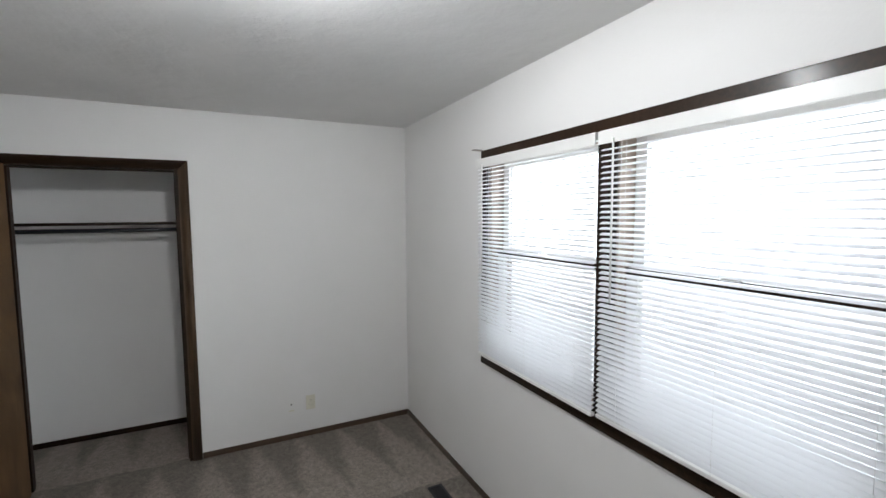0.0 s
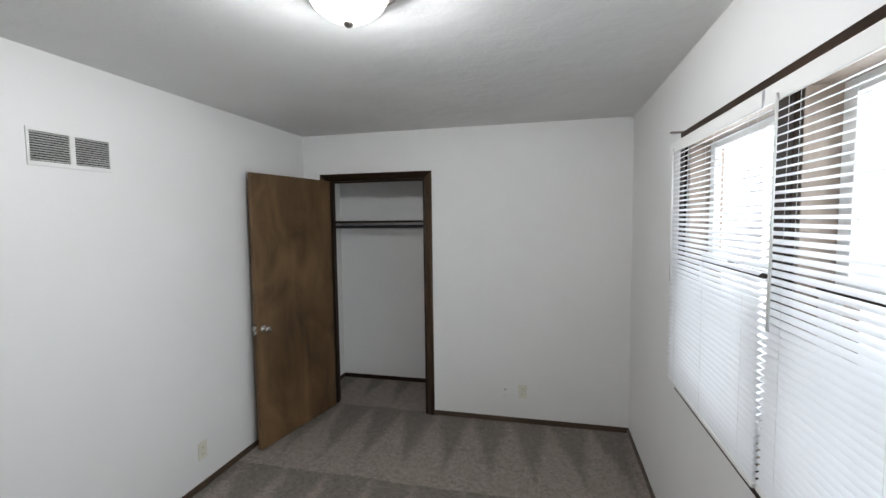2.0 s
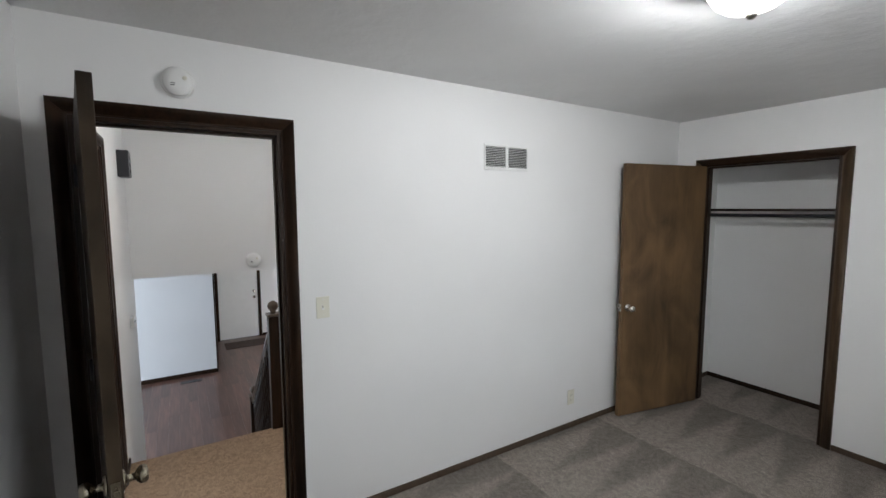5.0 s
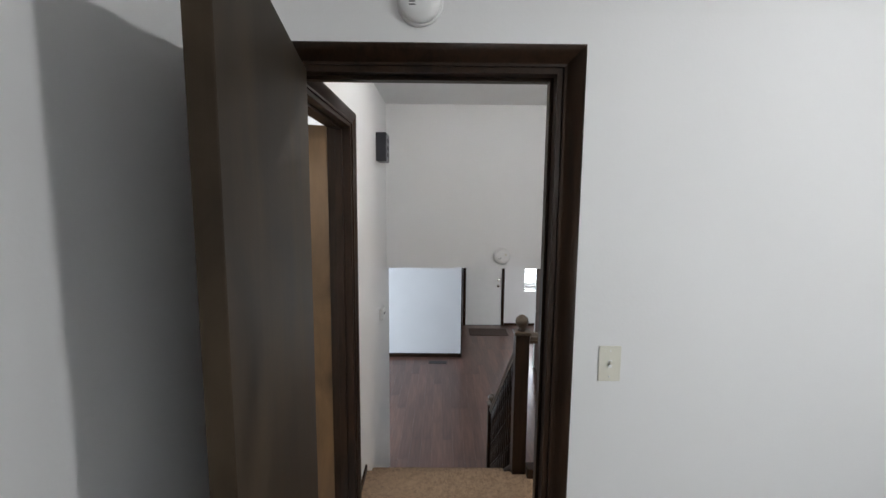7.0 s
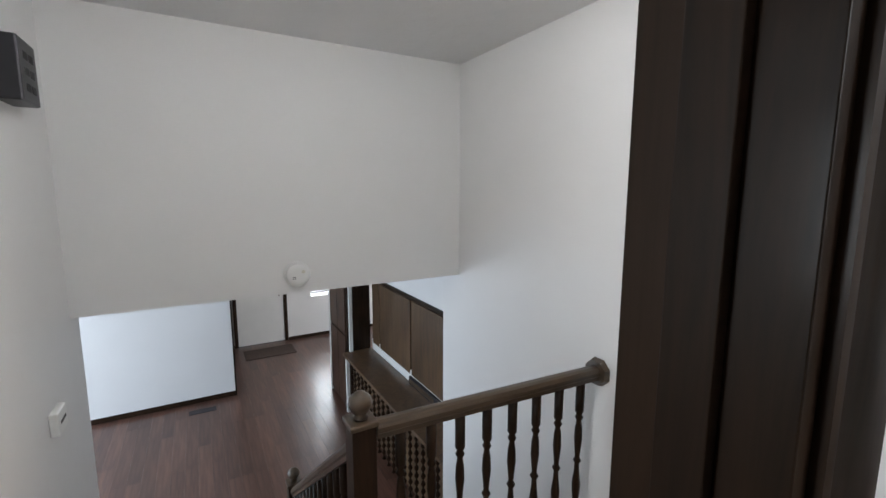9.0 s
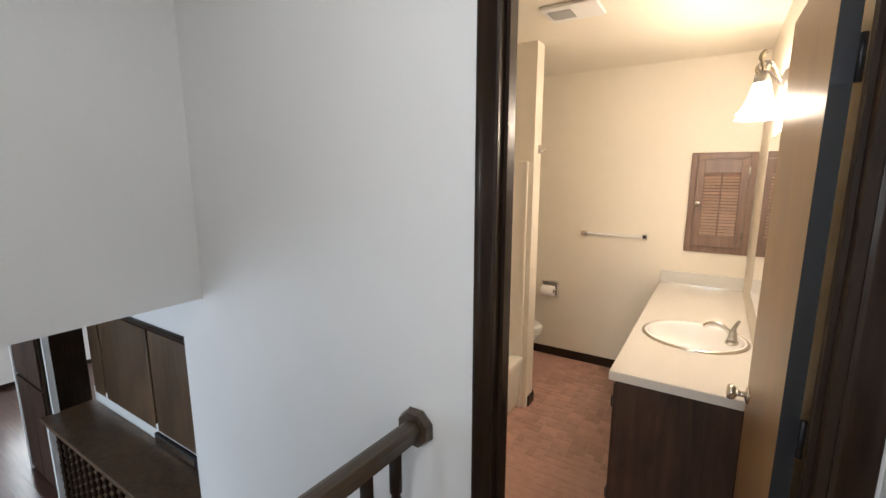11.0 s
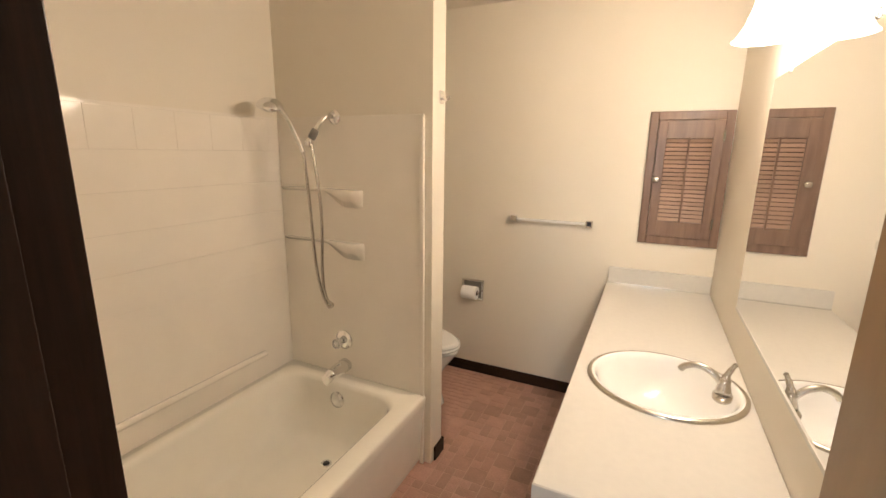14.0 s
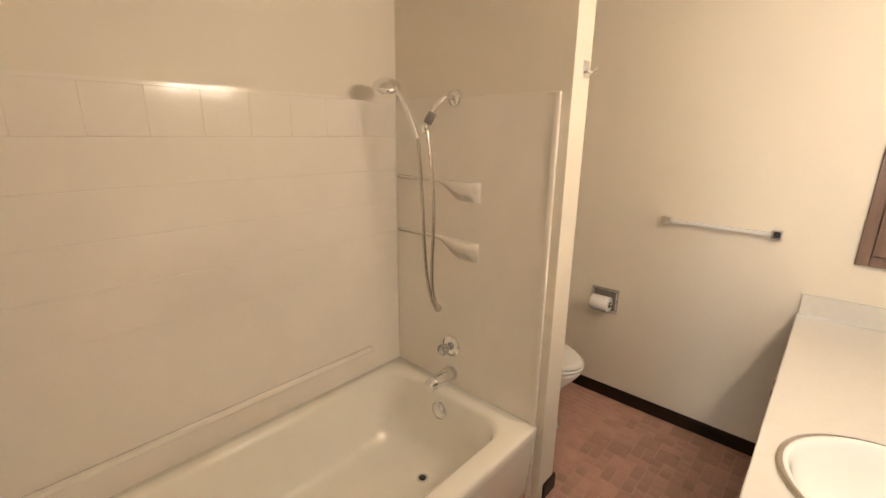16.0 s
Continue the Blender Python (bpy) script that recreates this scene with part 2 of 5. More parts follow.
GROUT = mat("pale_tile_joint", (0.47, 0.31, 0.24), 0.8, var=0.1, scale=20)
RUG = mat("brown_door_mat", (0.075, 0.05, 0.04), 0.95, var=0.2, scale=30, fine=0.3, bump=0.8, bump_scale=300)
PAPER = mat("toilet_paper", (0.85, 0.84, 0.82), 0.9, var=0.03, bump=0.2, bump_scale=150)
SHADE = mat("glowing_frosted_glass", (0.9, 0.88, 0.82), 0.4, var=0.02, emit=((1.0, 0.86, 0.66), 7.0))
BOWL = mat("glowing_alabaster_bowl", (0.9, 0.9, 0.9), 0.35, var=0.02, emit=((1.0, 0.97, 0.93), 4.0))
MIRROR = mat("silvered_mirror", (0.93, 0.93, 0.92), 0.02, 1.0, var=0.0)
GLASS = bpy.data.materials.new("window_glass")
GLASS.use_nodes = True
gb = GLASS.node_tree.nodes["Principled BSDF"]
gb.inputs["Transmission Weight"].default_value, gb.inputs["Roughness"].default_value, gb.inputs["IOR"].default_value = 1.0, 0.0, 1.1
SCREEN = bpy.data.materials.new("woven_insect_screen")
SCREEN.use_nodes = True
gb = SCREEN.node_tree.nodes["Principled BSDF"]
gb.inputs["Base Color"].default_value, gb.inputs["Roughness"].default_value, gb.inputs["Alpha"].default_value = (0.25, 0.26, 0.27, 1), 0.6, 0.3
CLEAR = bpy.data.materials.new("clear_acrylic")
CLEAR.use_nodes = True
gb = CLEAR.node_tree.nodes["Principled BSDF"]
gb.inputs["Transmission Weight"].default_value, gb.inputs["Roughness"].default_value, gb.inputs["IOR"].default_value = 0.85, 0.08, 1.45


# ---- builders ----
FL = -0.035       # top of the carpet in the bedroom and on the landing


def box(bm, x0, x1, y0, y1, z0, z1, bev=0.0):
    m = Matrix.LocRotScale(((x0 + x1) / 2, (y0 + y1) / 2, (z0 + z1) / 2), None, (abs(x1 - x0), abs(y1 - y0), abs(z1 - z0)))
    g = bmesh.ops.create_cube(bm, size=1, matrix=m)
    if bev:
        es = {e for v in g["verts"] for e in v.link_edges}
        bmesh.ops.bevel(bm, geom=list(es), offset=bev, segments=2, affect="EDGES", profile=0.5)


def boxes(*specs, bev=0.0):
    bm = bmesh.new()
    for s in specs:
        box(bm, *s, bev=bev)
    return bm


def lathe(profile, segs=24, m=None):
    """A turned solid from (radius, height) pairs about z."""
    bm = bmesh.new()
    rings = []
    for r, z in profile:
        rings.append([bm.verts.new((r * math.cos(a), r * math.sin(a), z)) for a in [2 * math.pi * i / segs for i in range(segs)]])
    for a, b in zip(rings, rings[1:]):
        for i in range(segs):
            bm.faces.new((a[i], a[(i + 1) % segs], b[(i + 1) % segs], b[i]))
    bm.faces.new(rings[0][::-1])
    bm.faces.new(rings[-1])
    for f in bm.faces:
        f.smooth = True
    if m:
        bmesh.ops.transform(bm, matrix=m, verts=bm.verts)
    bmesh.ops.remove_doubles(bm, verts=bm.verts, dist=1e-6)
    bmesh.ops.recalc_face_normals(bm, faces=bm.faces)
    return bm


def tube(points, r, segs=10, smooth_steps=0):
    """A round bar along a line of points."""
    pts = [Vector(p) for p in points]
    for _ in range(smooth_steps):
        q = [pts[0]]
        for a, b in zip(pts, pts[1:]):
            q += [a.lerp(b, 0.25), a.lerp(b, 0.75)]
        pts = q + [pts[-1]]
    bm = bmesh.new()
    rings = []
    up = Vector((0, 0, 1))
    for i, p in enumerate(pts):
        d = (pts[min(i + 1, len(pts) - 1)] - pts[max(i - 1, 0)]).normalized()
        if abs(d.dot(up)) > 0.99:
            up = Vector((1, 0, 0))
        s = d.cross(up).normalized()
        up = s.cross(d).normalized()
        rr = r[i] if isinstance(r, list) else r
        rings.append([bm.verts.new(p + rr * (math.cos(a) * s + math.sin(a) * up)) for a in [2 * math.pi * k / segs for k in range(segs)]])
    for a, b in zip(rings, rings[1:]):
        for i in range(segs):
            bm.faces.new((a[i], a[(i + 1) % segs], b[(i + 1) % segs], b[i])).smooth = True
    bm.faces.new(rings[0][::-1])
    bm.faces.new(rings[-1])
    bmesh.ops.recalc_face_normals(bm, faces=bm.faces)
    return bm


def moved(bm, m):
    bmesh.ops.transform(bm, matrix=m, verts=bm.verts)
    return bm


def mesh_of(bm, material, name):
    me = bpy.data.meshes.new(name)
    bm.to_mesh(me)
    bm.free()
    me.materials.append(material)
    return me


def part(name, bm, material, parent=None, label=""):
    ob = new(name, mesh_of(bm, material, name))
    ob.parent = parent
    return tagged(ob, label) if label else ob


def thing(name, label, category, at=(0, 0, 0), group="", kind="", rz=0.0):
    ob = new(name)
    ob.matrix_basis = pose(*at, 0, 0, rz)
    ob.empty_display_size = 0.05
    return tagged(ob, label, category, group, kind)


def structure(name, bm, material, label=""):
    return tagged(part(name, bm, material), label or name.replace("_", " "), "", "", "structure")


def walled(axis, a0, a1, c0, c1, z0, z1, openings=()):
    """A wall along x or y from a0 to a1, c0 to c1 thick, with openings (b0, b1, bottom, top) through it."""
    bm = bmesh.new()

    def put(u0, u1, w0, w1):
        if u1 - u0 > 1e-4 and w1 - w0 > 1e-4:
            box(bm, *((u0, u1, c0, c1) if axis == "x" else (c0, c1, u0, u1)), w0, w1)

    at = a0
    for b0, b1, w0, w1 in sorted(openings):
        put(at, b0, z0, z1)
        put(b0, b1, z0, w0)
        put(b0, b1, w1, z1)
        at = b1
    put(at, a1, z0, z1)
    return bm


def casing_profile(w=0.062, t=0.018):
    """Section of a moulded casing: across the face, out from the wall."""
    return [(0, 0), (0, t * 0.55), (w * 0.12, t * 0.62), (w * 0.2, t * 0.5), (w * 0.32, t * 0.75), (w * 0.6, t), (w * 0.9, t), (w, t * 0.75), (w, 0)]


def casing(name, parent, axis, face, out, b0, b1, top, material=None, bottom=FL, legs=("a", "b")):
    """Mitred door trim of two legs and a head on the wall plane 'face', standing out to 'out' (+1 or -1)."""
    w = 0.062
    pr = casing_profile(w)

    def strip(path):
        bm = bmesh.new()
        rings = []
        for (u, z), (du, dz) in path:
            rings.append([bm.verts.new(((u + du * k, face + out * d, z + dz * k) if axis == "x" else (face + out * d, u + du * k, z + dz * k))) for k, d in pr])
        for r0, r1 in zip(rings, rings[1:]):
            for i in range(len(pr) - 1):
                bm.faces.new((r0[i], r0[i + 1], r1[i + 1], r1[i])).smooth = 1 < i < 7
        bm.faces.new(rings[0])
        bm.faces.new(rings[-1][::-1])
        bmesh.ops.recalc_face_normals(bm, faces=bm.faces)
        return bm

    m = material or DARK
    if "a" in legs:
        part("casing_leg", strip([((b0, bottom), (-1, 0)), ((b0, top), (-1, 1))]), m, parent)
    if "b" in legs:
        part("casing_leg", strip([((b1, bottom), (1, 0)), ((b1, top), (1, 1))]), m, parent)
    part("casing_head", strip([((b0, top), (-1, 1)), ((b1, top), (1, 1))]), DARKX, parent)


def jamb(parent, axis, c0, c1, b0, b1, top, t=0.018, stop=True, low=FL):
    """Lining of a door opening with its stop."""
    def bx(u0, u1, z0, z1, d0, d1):
        return boxes((u0, u1, d0, d1, z0, z1) if axis == "x" else (d0, d1, u0, u1, z0, z1), bev=0.001)
    c0, c1 = c0 - 0.002, c1 + 0.002
    part("jamb_side", bx(b0 - 0.001, b0 + t, low, top, c0, c1), DARK, parent)
    part("jamb_side", bx(b1 - t, b1 + 0.001, low, top, c0, c1), DARK, parent)
    part("jamb_head", bx(b0 + t, b1 - t, top - t, top + 0.001, c0, c1), DARKX, parent)
    if stop:
        mid = (c0 + c1) / 2
        part("door_stop", bx(b0 + t, b0 + t + 0.011, low, top - t, mid - 0.018, mid + 0.018), DARK, parent)
        part("door_stop", bx(b1 - t - 0.011, b1 - t, low, top - t, mid - 0.018, mid + 0.018), DARK, parent)
        part("door_stop", bx(b0 + t + 0.011, b1 - t - 0.011, top - t - 0.011, top - t, mid - 0.018, mid + 0.018), DARKX, parent)


def knob_bm(side=1):
    """A round knob with its rose, pointing along side * y."""
    pr = [(0.031, 0), (0.031, 0.004), (0.024, 0.009), (0.011, 0.012), (0.0105, 0.032), (0.018, 0.036), (0.026, 0.044), (0.027, 0.055), (0.023, 0.063), (0.006, 0.066)]
    return lathe(pr, 20, Matrix.Rotation(radians(-90 * side), 4, "X"))


def door_leaf(name, label, hinge, width, rz, swing, height=2.02, material=None, knob=NICKEL, edge=None, hinge_side=1, floor=FL):
    """A flush leaf that runs from its hinge along local x; swing is the side (+1 or -1 in local y) on which its thickness lies."""
    d = thing(name, label, "door", (hinge[0], hinge[1], floor + 0.012), rz=rz)
    height -= floor
    kz = 0.87 - floor
    t = 0.035 * swing
    part("slab", boxes((0.003, width - 0.002, min(0, t), max(0, t), 0, height), bev=0.0015), material or DOOR, d)
    if edge:
        part("edge_band", boxes((-0.001, 0.003, min(0, t), max(0, t), 0, height)), edge, d)
    for side in (1, -1):
        face = max(0, t) if side > 0 else min(0, t)
        part("door_knob", moved(knob_bm(side), Matrix.Translation((width - 0.06, face, kz))), knob, d, "round metal knob")
    part("latch", boxes((width - 0.004, width + 0.001, t / 2 - 0.012, t / 2 + 0.012, kz - 0.03, kz + 0.03), bev=0.0008), knob, d)
    part("latch_bolt", boxes((width, width + 0.009, t / 2 - 0.006, t / 2 + 0.006, kz - 0.008, kz + 0.008), bev=0.002), knob, d)
    for z in (0.2, 1.0, 1.8):
        y = (max(0, t) if hinge_side > 0 else min(0, t)) + 0.006 * hinge_side
        h = part("hinge", lathe([(0.0065, 0), (0.0065, 0.09)], 10, Matrix.Translation((-0.004, y, z))), BLACK, d)
        part("hinge_leaf", boxes((-0.002, 0.001, min(0, t) + 0.002, max(0, t) - 0.002, z, z + 0.09)), BLACK, d)
    return d


# ---- large structure ----
H = 2.44          # upper ceiling
LOW = -1.285      # floor of the lower level
LOWC = 1.075      # its ceiling
W, E_, N_, S_ = -1.425, 1.375, 3.385, -0.98      # bedroom faces
HN, HS = 1.195, -0.855                            # landing faces
BS, BN, BE, BW = 1.30, 3.876, -1.63, -3.755     # bathroom faces
BDOOR = (-0.845, -0.040)      # bedroom door, along y
CDOOR = (-1.195, -0.28)      # closet door, along x
TDOOR = (-2.345, -1.612)      # bathroom door, along x
RDOOR = (-2.355, -1.552)      # door opposite, along x
WIN = (0.275, 2.055, 0.90, 2.035)

structure("floor_bedroom", boxes((W - 0.115, E_ + 0.15, S_ - 0.1, 4.2, -0.25, FL)), CARPET, "grey brown cut pile carpet with vacuum strokes")
structure("ceiling_bedroom", boxes((W - 0.05, E_ + 0.15, S_ - 0.1, 4.2, H, H + 0.1)), CEIL, "white hand textured ceiling")
structure("wall_west", walled("y", S_ - 0.1, 4.2, W - 0.115, W, FL, H, [(*BDOOR, FL, 2.062)]), WHITE, "white painted wall with a wall vent")
structure("wall_north", walled("x", W, E_, N_, N_ + 0.115, FL, H, [(*CDOOR, FL, 2.045)]), WHITE, "white painted wall round the closet")
structure("wall_east", walled("y", S_ - 0.1, 4.2, E_, E_ + 0.15, FL, H, [WIN]), WHITE, "white painted window wall")
structure("wall_south", walled("x", W, E_, S_ - 0.115, S_, FL, H), WHITE, "plain white painted wall")
structure("closet_wall_back", walled("x", W, E_, 4.09, 4.2, FL, H), WHITE, "white back wall of the closet")
structure("closet_wall_side", walled("y", N_ + 0.115, 4.09, 0.10, 0.2, FL, H), WHITE, "white side wall of the closet")

structure("floor_landing", boxes((-2.655, W - 0.115, HS, HN, -0.25, FL)), TAN, "tan carpet on the stair landing")
structure("landing_face", boxes((-2.655, -2.56, 0.06, HN, LOW, -0.25)), WHITE, "white wall under the landing")
structure("ceiling_landing", boxes((-3.79, W - 0.115, HS - 0.1, HN + 0.1, H, H + 0.1)), CEIL, "white hand textured ceiling")
structure("wall_landing_south", walled("x", -3.94, W - 0.115, HS - 0.115, HS, LOW, H, [(*RDOOR, FL, 2.045)]), WHITE, "white painted stair wall")
structure("wall_landing_north", walled("x", -4.0, W - 0.115, HN, BS, LOW, H, [(*TDOOR, 0, 2.112)]), WHITE, "white painted stair wall")
structure("wall_header", boxes((-3.94, -3.79, HS, HN, LOWC, H)), WHITE, "white wall above the living room opening")

structure("floor_bathroom", boxes((BW - 0.1, W - 0.115, HN + 0.004, BN + 0.1, -0.25, -0.0015)), GROUT, "rose brown small tile floor with pale joints")
structure("ceiling_bathroom", boxes((BW - 0.1, W - 0.06, BS, BN + 0.1, H, H + 0.1)), CREAM, "cream bathroom ceiling")
structure("wall_bath_east", walled("y", 2.0, BN, BE, W - 0.116, 0, H), CREAM, "cream bathroom wall behind the mirror")
structure("wall_bath_entry", boxes((W - 0.120, W - 0.116, BS + 0.001, 2.0, 0, H)), CREAM, "cream bathroom wall behind the door")
structure("wall_bath_north", walled("x", BW - 0.1, W - 0.116, BN, BN + 0.11, 0, H), CREAM, "cream bathroom wall with towel bar")
structure("wall_bath_west", walled("y", BS, BN, BW - 0.11, BW, 0, H), CREAM, "cream bathroom wall behind the tub")
structure("wall_bath_south", walled("x", BW, W - 0.121, BS, BS + 0.003, 0, H, [(TDOOR[0], TDOOR[1], 0, 2.112)]), CREAM, "cream bathroom wall beside the door")
structure("wall_tub_end", boxes((BW, -2.862, 2.868, 2.99, 0, H)), CREAM, "cream wing wall between tub and toilet")

# room opposite, seen through its open door
structure("floor_room", boxes((-4.0, -0.9, -4.2, HS - 0.115, -0.25, FL)), TAN, "tan carpet")
structure("ceiling_room", boxes((-4.0, -0.9, -4.2, HS - 0.115, H, H + 0.1)), CEIL, "white ceiling")
structure("wall_room_west", walled("y", -4.2, HS - 0.115, -4.1, -4.0, LOW, H), WHITE, "white wall")
structure("wall_room_east", walled("y", -4.2, S_ - 0.115, -0.9, -0.8, FL, H), WHITE, "white wall")
structure("wall_room_south", walled("x", -4.1, -0.8, -4.3, -4.2, FL, H, [(-2.8, -1.2, 0.9, 2.1)]), WHITE, "white wall with a window opening")

# lower level
structure("floor_lower", boxes((-10.1, -2.56, -4.6, 5.0, LOW - 0.2, LOW - 0.008)), DARKX, "dark reddish laminate floor")
bm = boxes((-10.1, -3.94, -4.6, 5.0, LOWC, LOWC + 0.1))
structure("ceiling_lower", bm, CEIL, "white ceiling of the living room")
structure("wall_lower_west", walled("y", -4.6, 5.0, -10.03, -9.915, LOW, LOWC, [(0.205, 1.035, LOW, 0.75), (1.52, 2.3, -0.5, 0.7)]), WHITE, "white wall with the entry door")
structure("wall_lower_block", walled("y", -4.6, 0.0, -8.02, -7.9, LOW, LOWC), WHITE, "white partition in the living room")
# unseen closing wall; its opening is added for window_light_living
structure("wall_lower_south", walled("x", -10.1, -3.9, -4.7, -4.6, LOW, LOWC, [(-7.6, -4.4, -0.85, 0.7)]), WHITE, "unseen white wall with an opening added for light")
structure("wall_lower_north", walled("x", -10.1, -4.0, 3.6, 3.7, LOW, LOWC), WHITE, "white kitchen wall")
structure("wall_lower_east", walled("y", BS, 3.6, -4.1, -4.0, LOW, LOWC), WHITE, "white kitchen side wall")


def baseboard(name, specs, material=BASE):
    structure(name, boxes(*specs, bev=0.003), material, "dark brown wooden baseboard")


B = FL + 0.042
baseboard("baseboard_bedroom_west", [(W, W + 0.011, BDOOR[1] + 0.064, N_, FL, B)])
baseboard("baseboard_bedroom_north", [(CDOOR[1] + 0.064, E_ - 0.012, N_ - 0.011, N_, FL, B)])
baseboard("baseboard_bedroom_east", [(E_ - 0.011, E_, S_, N_, FL, B)])
baseboard("baseboard_bedroom_south", [(W + 0.002, E_ - 0.012, S_, S_ + 0.011, FL, B)])
baseboard("baseboard_closet", [(W, 0.10, 4.078, 4.09, FL, B), (W, W + 0.011, N_ + 0.116, 4.077, FL, B)], DARKX)
baseboard("baseboard_bath_north", [(BW, -2.155, BN - 0.012, BN, -0.004, 0.075)], DARKX)
baseboard("baseboard_bath_wing", [(-2.861, -2.85, 2.90, 2.992, -0.004, 0.075), (BW, -2.85, 2.991, 3.002, -0.004, 0.075)], DARKX)
baseboard("baseboard_landing", [(-2.655, RDOOR[0] - 0.064, HS, HS + 0.011, FL, B), (-2.60, TDOOR[0] - 0.064, HN - 0.011, HN, FL, B)], DARKX)
baseboard("baseboard_lower", [(-7.9, -7.888, -4.6, 0.0, LOW, LOW + 0.07), (-9.915, -9.903, 1.1, 3.6, LOW, LOW + 0.06), (-9.915, -9.903, -4.6, 0.14, LOW, LOW + 0.06)], DARKX)
structure("trim_lower_corner", boxes((-8.03, -7.89, 0.0, 0.02, LOW, LOWC), bev=0.003), DARK, "dark wooden corner trim")

# ---- bedroom: doors ----
d1 = tagged(thing("door_1", "dark stained door frame of the bedroom", "door frame", (W - 0.058, sum(BDOOR) / 2, 0)), kind="structure")


def under(parent):
    """Children keep world places: undo the parent's place."""
    for c in parent.children:
        c.matrix_basis = parent.matrix_basis.inverted()


casing("c", d1, "y", W, 1, BDOOR[0], BDOOR[1], 2.062)
casing("c", d1, "y", W - 0.115, -1, BDOOR[0], BDOOR[1], 2.062, legs=("b",))
jamb(d1, "y", W - 0.115, W, BDOOR[0], BDOOR[1], 2.062)
under(d1)
d2 = tagged(thing("door_2", "dark stained closet door frame", "door frame", (sum(CDOOR) / 2, N_ + 0.05, 0)), kind="structure")
casing("c", d2, "x", N_, -1, CDOOR[0], CDOOR[1], 2.03, material=BROWN)
jamb(d2, "x", N_, N_ + 0.115, CDOOR[0], CDOOR[1], 2.045)
under(d2)
d3 = tagged(thing("door_3", "dark stained bathroom door frame", "door frame", (sum(TDOOR) / 2, HN + 0.05, 0)), kind="structure")
casing("c", d3, "x", HN, -1, TDOOR[0] + 0.022, TDOOR[1], 2.112)
jamb(d3, "x", HN, BS, TDOOR[0], TDOOR[1], 2.112, low=0.0)
part("strike_plate", boxes((TDOOR[0] + 0.018, TDOOR[0] + 0.0195, HN + 0.075, HN + 0.105, 0.91, 0.97)), NICKEL, d3)
under(d3)
d4 = tagged(thing("door_4", "dark stained frame of the opposite room", "door frame", (sum(RDOOR) / 2, HS - 0.05, 0)), kind="structure")
casing("c", d4, "x", HS, 1, RDOOR[0], RDOOR[1] - 0.052, 2.045, legs=("a",))
jamb(d4, "x", HS - 0.115, HS, RDOOR[0], RDOOR[1], 2.045)
under(d4)

door_leaf("bedroom_door", "flush stained door, shade put into its dark colour, standing open into the bedroom", (W + 0.006, BDOOR[0] + 0.02), 0.79, 9.0, 1, height=2.035, material=DOORSHADE, hinge_side=-1, knob=BRASS)
door_leaf("closet_door", "flush brown stained birch door, standing open against the wall", (CDOOR[0] + 0.04, N_ - 0.02), 0.87, -101.0, -1, hinge_side=-1)
door_leaf("bathroom_door", "flush stained door with a dark edge, lamp light put into its tan colour, open into the bathroom", (TDOOR[1] - 0.031, BS + 0.035), 0.632, 91.2, 1, height=2.085, material=DOORLIT, edge=BLUEEDGE, hinge_side=-1, floor=0.0)
door_leaf("opposite_room_door", "flush brown birch door, half open into its room", (RDOOR[0] + 0.02, HS - 0.112), 0.755, -66.0, -1, hinge_side=-1, knob=BRASS)

# ---- bedroom: window and blinds ----
wy0, wy1, wz0, wz1 = WIN
wmid = (wy0 + wy1) / 2
win = tagged(thing("window_1", "double window of two sliding sashes with dark wooden casing", "window", (E_ + 0.07, wmid, wz0)), kind="structure")
part("casing_head", boxes((E_ - 0.018, E_ - 0.001, wy0 - 0.055, wy1 + 0.055, wz1 - 0.015, wz1 + 0.044), bev=0.003), DARKX, win)
part("window_sill", boxes((E_ - 0.02, E_ - 0.001, wy0 - 0.055, wy1 + 0.055, wz0 - 0.075, wz0 + 0.005), bev=0.003), DARKX, win)
for u0, u1 in ((wy0 - 0.055, wy0 + 0.003), (wy1 - 0.003, wy1 + 0.055), (wmid - 0.045, wmid + 0.045)):
    part("window_casing", boxes((E_ - 0.018, E_ - 0.001, u0, u1, wz0 + 0.005, wz1 - 0.005), bev=0.003), DARK, win)
for u0, u1 in ((wy0, wy0 + 0.03), (wy1 - 0.03, wy1), (wmid - 0.05, wmid + 0.05)):
    part("window_jamb", boxes((E_ + 0.002, E_ + 0.145, u0, u1, wz0, wz1)), JAMBW, win)
part("jamb_head", boxes((E_ + 0.002, E_ + 0.145, wy0, wy1, wz1 - 0.025, wz1)), JAMBW, win)
part("stool", boxes((E_ + 0.002, E_ + 0.145, wy0, wy1, wz0, wz0 + 0.02)), JAMBW, win)
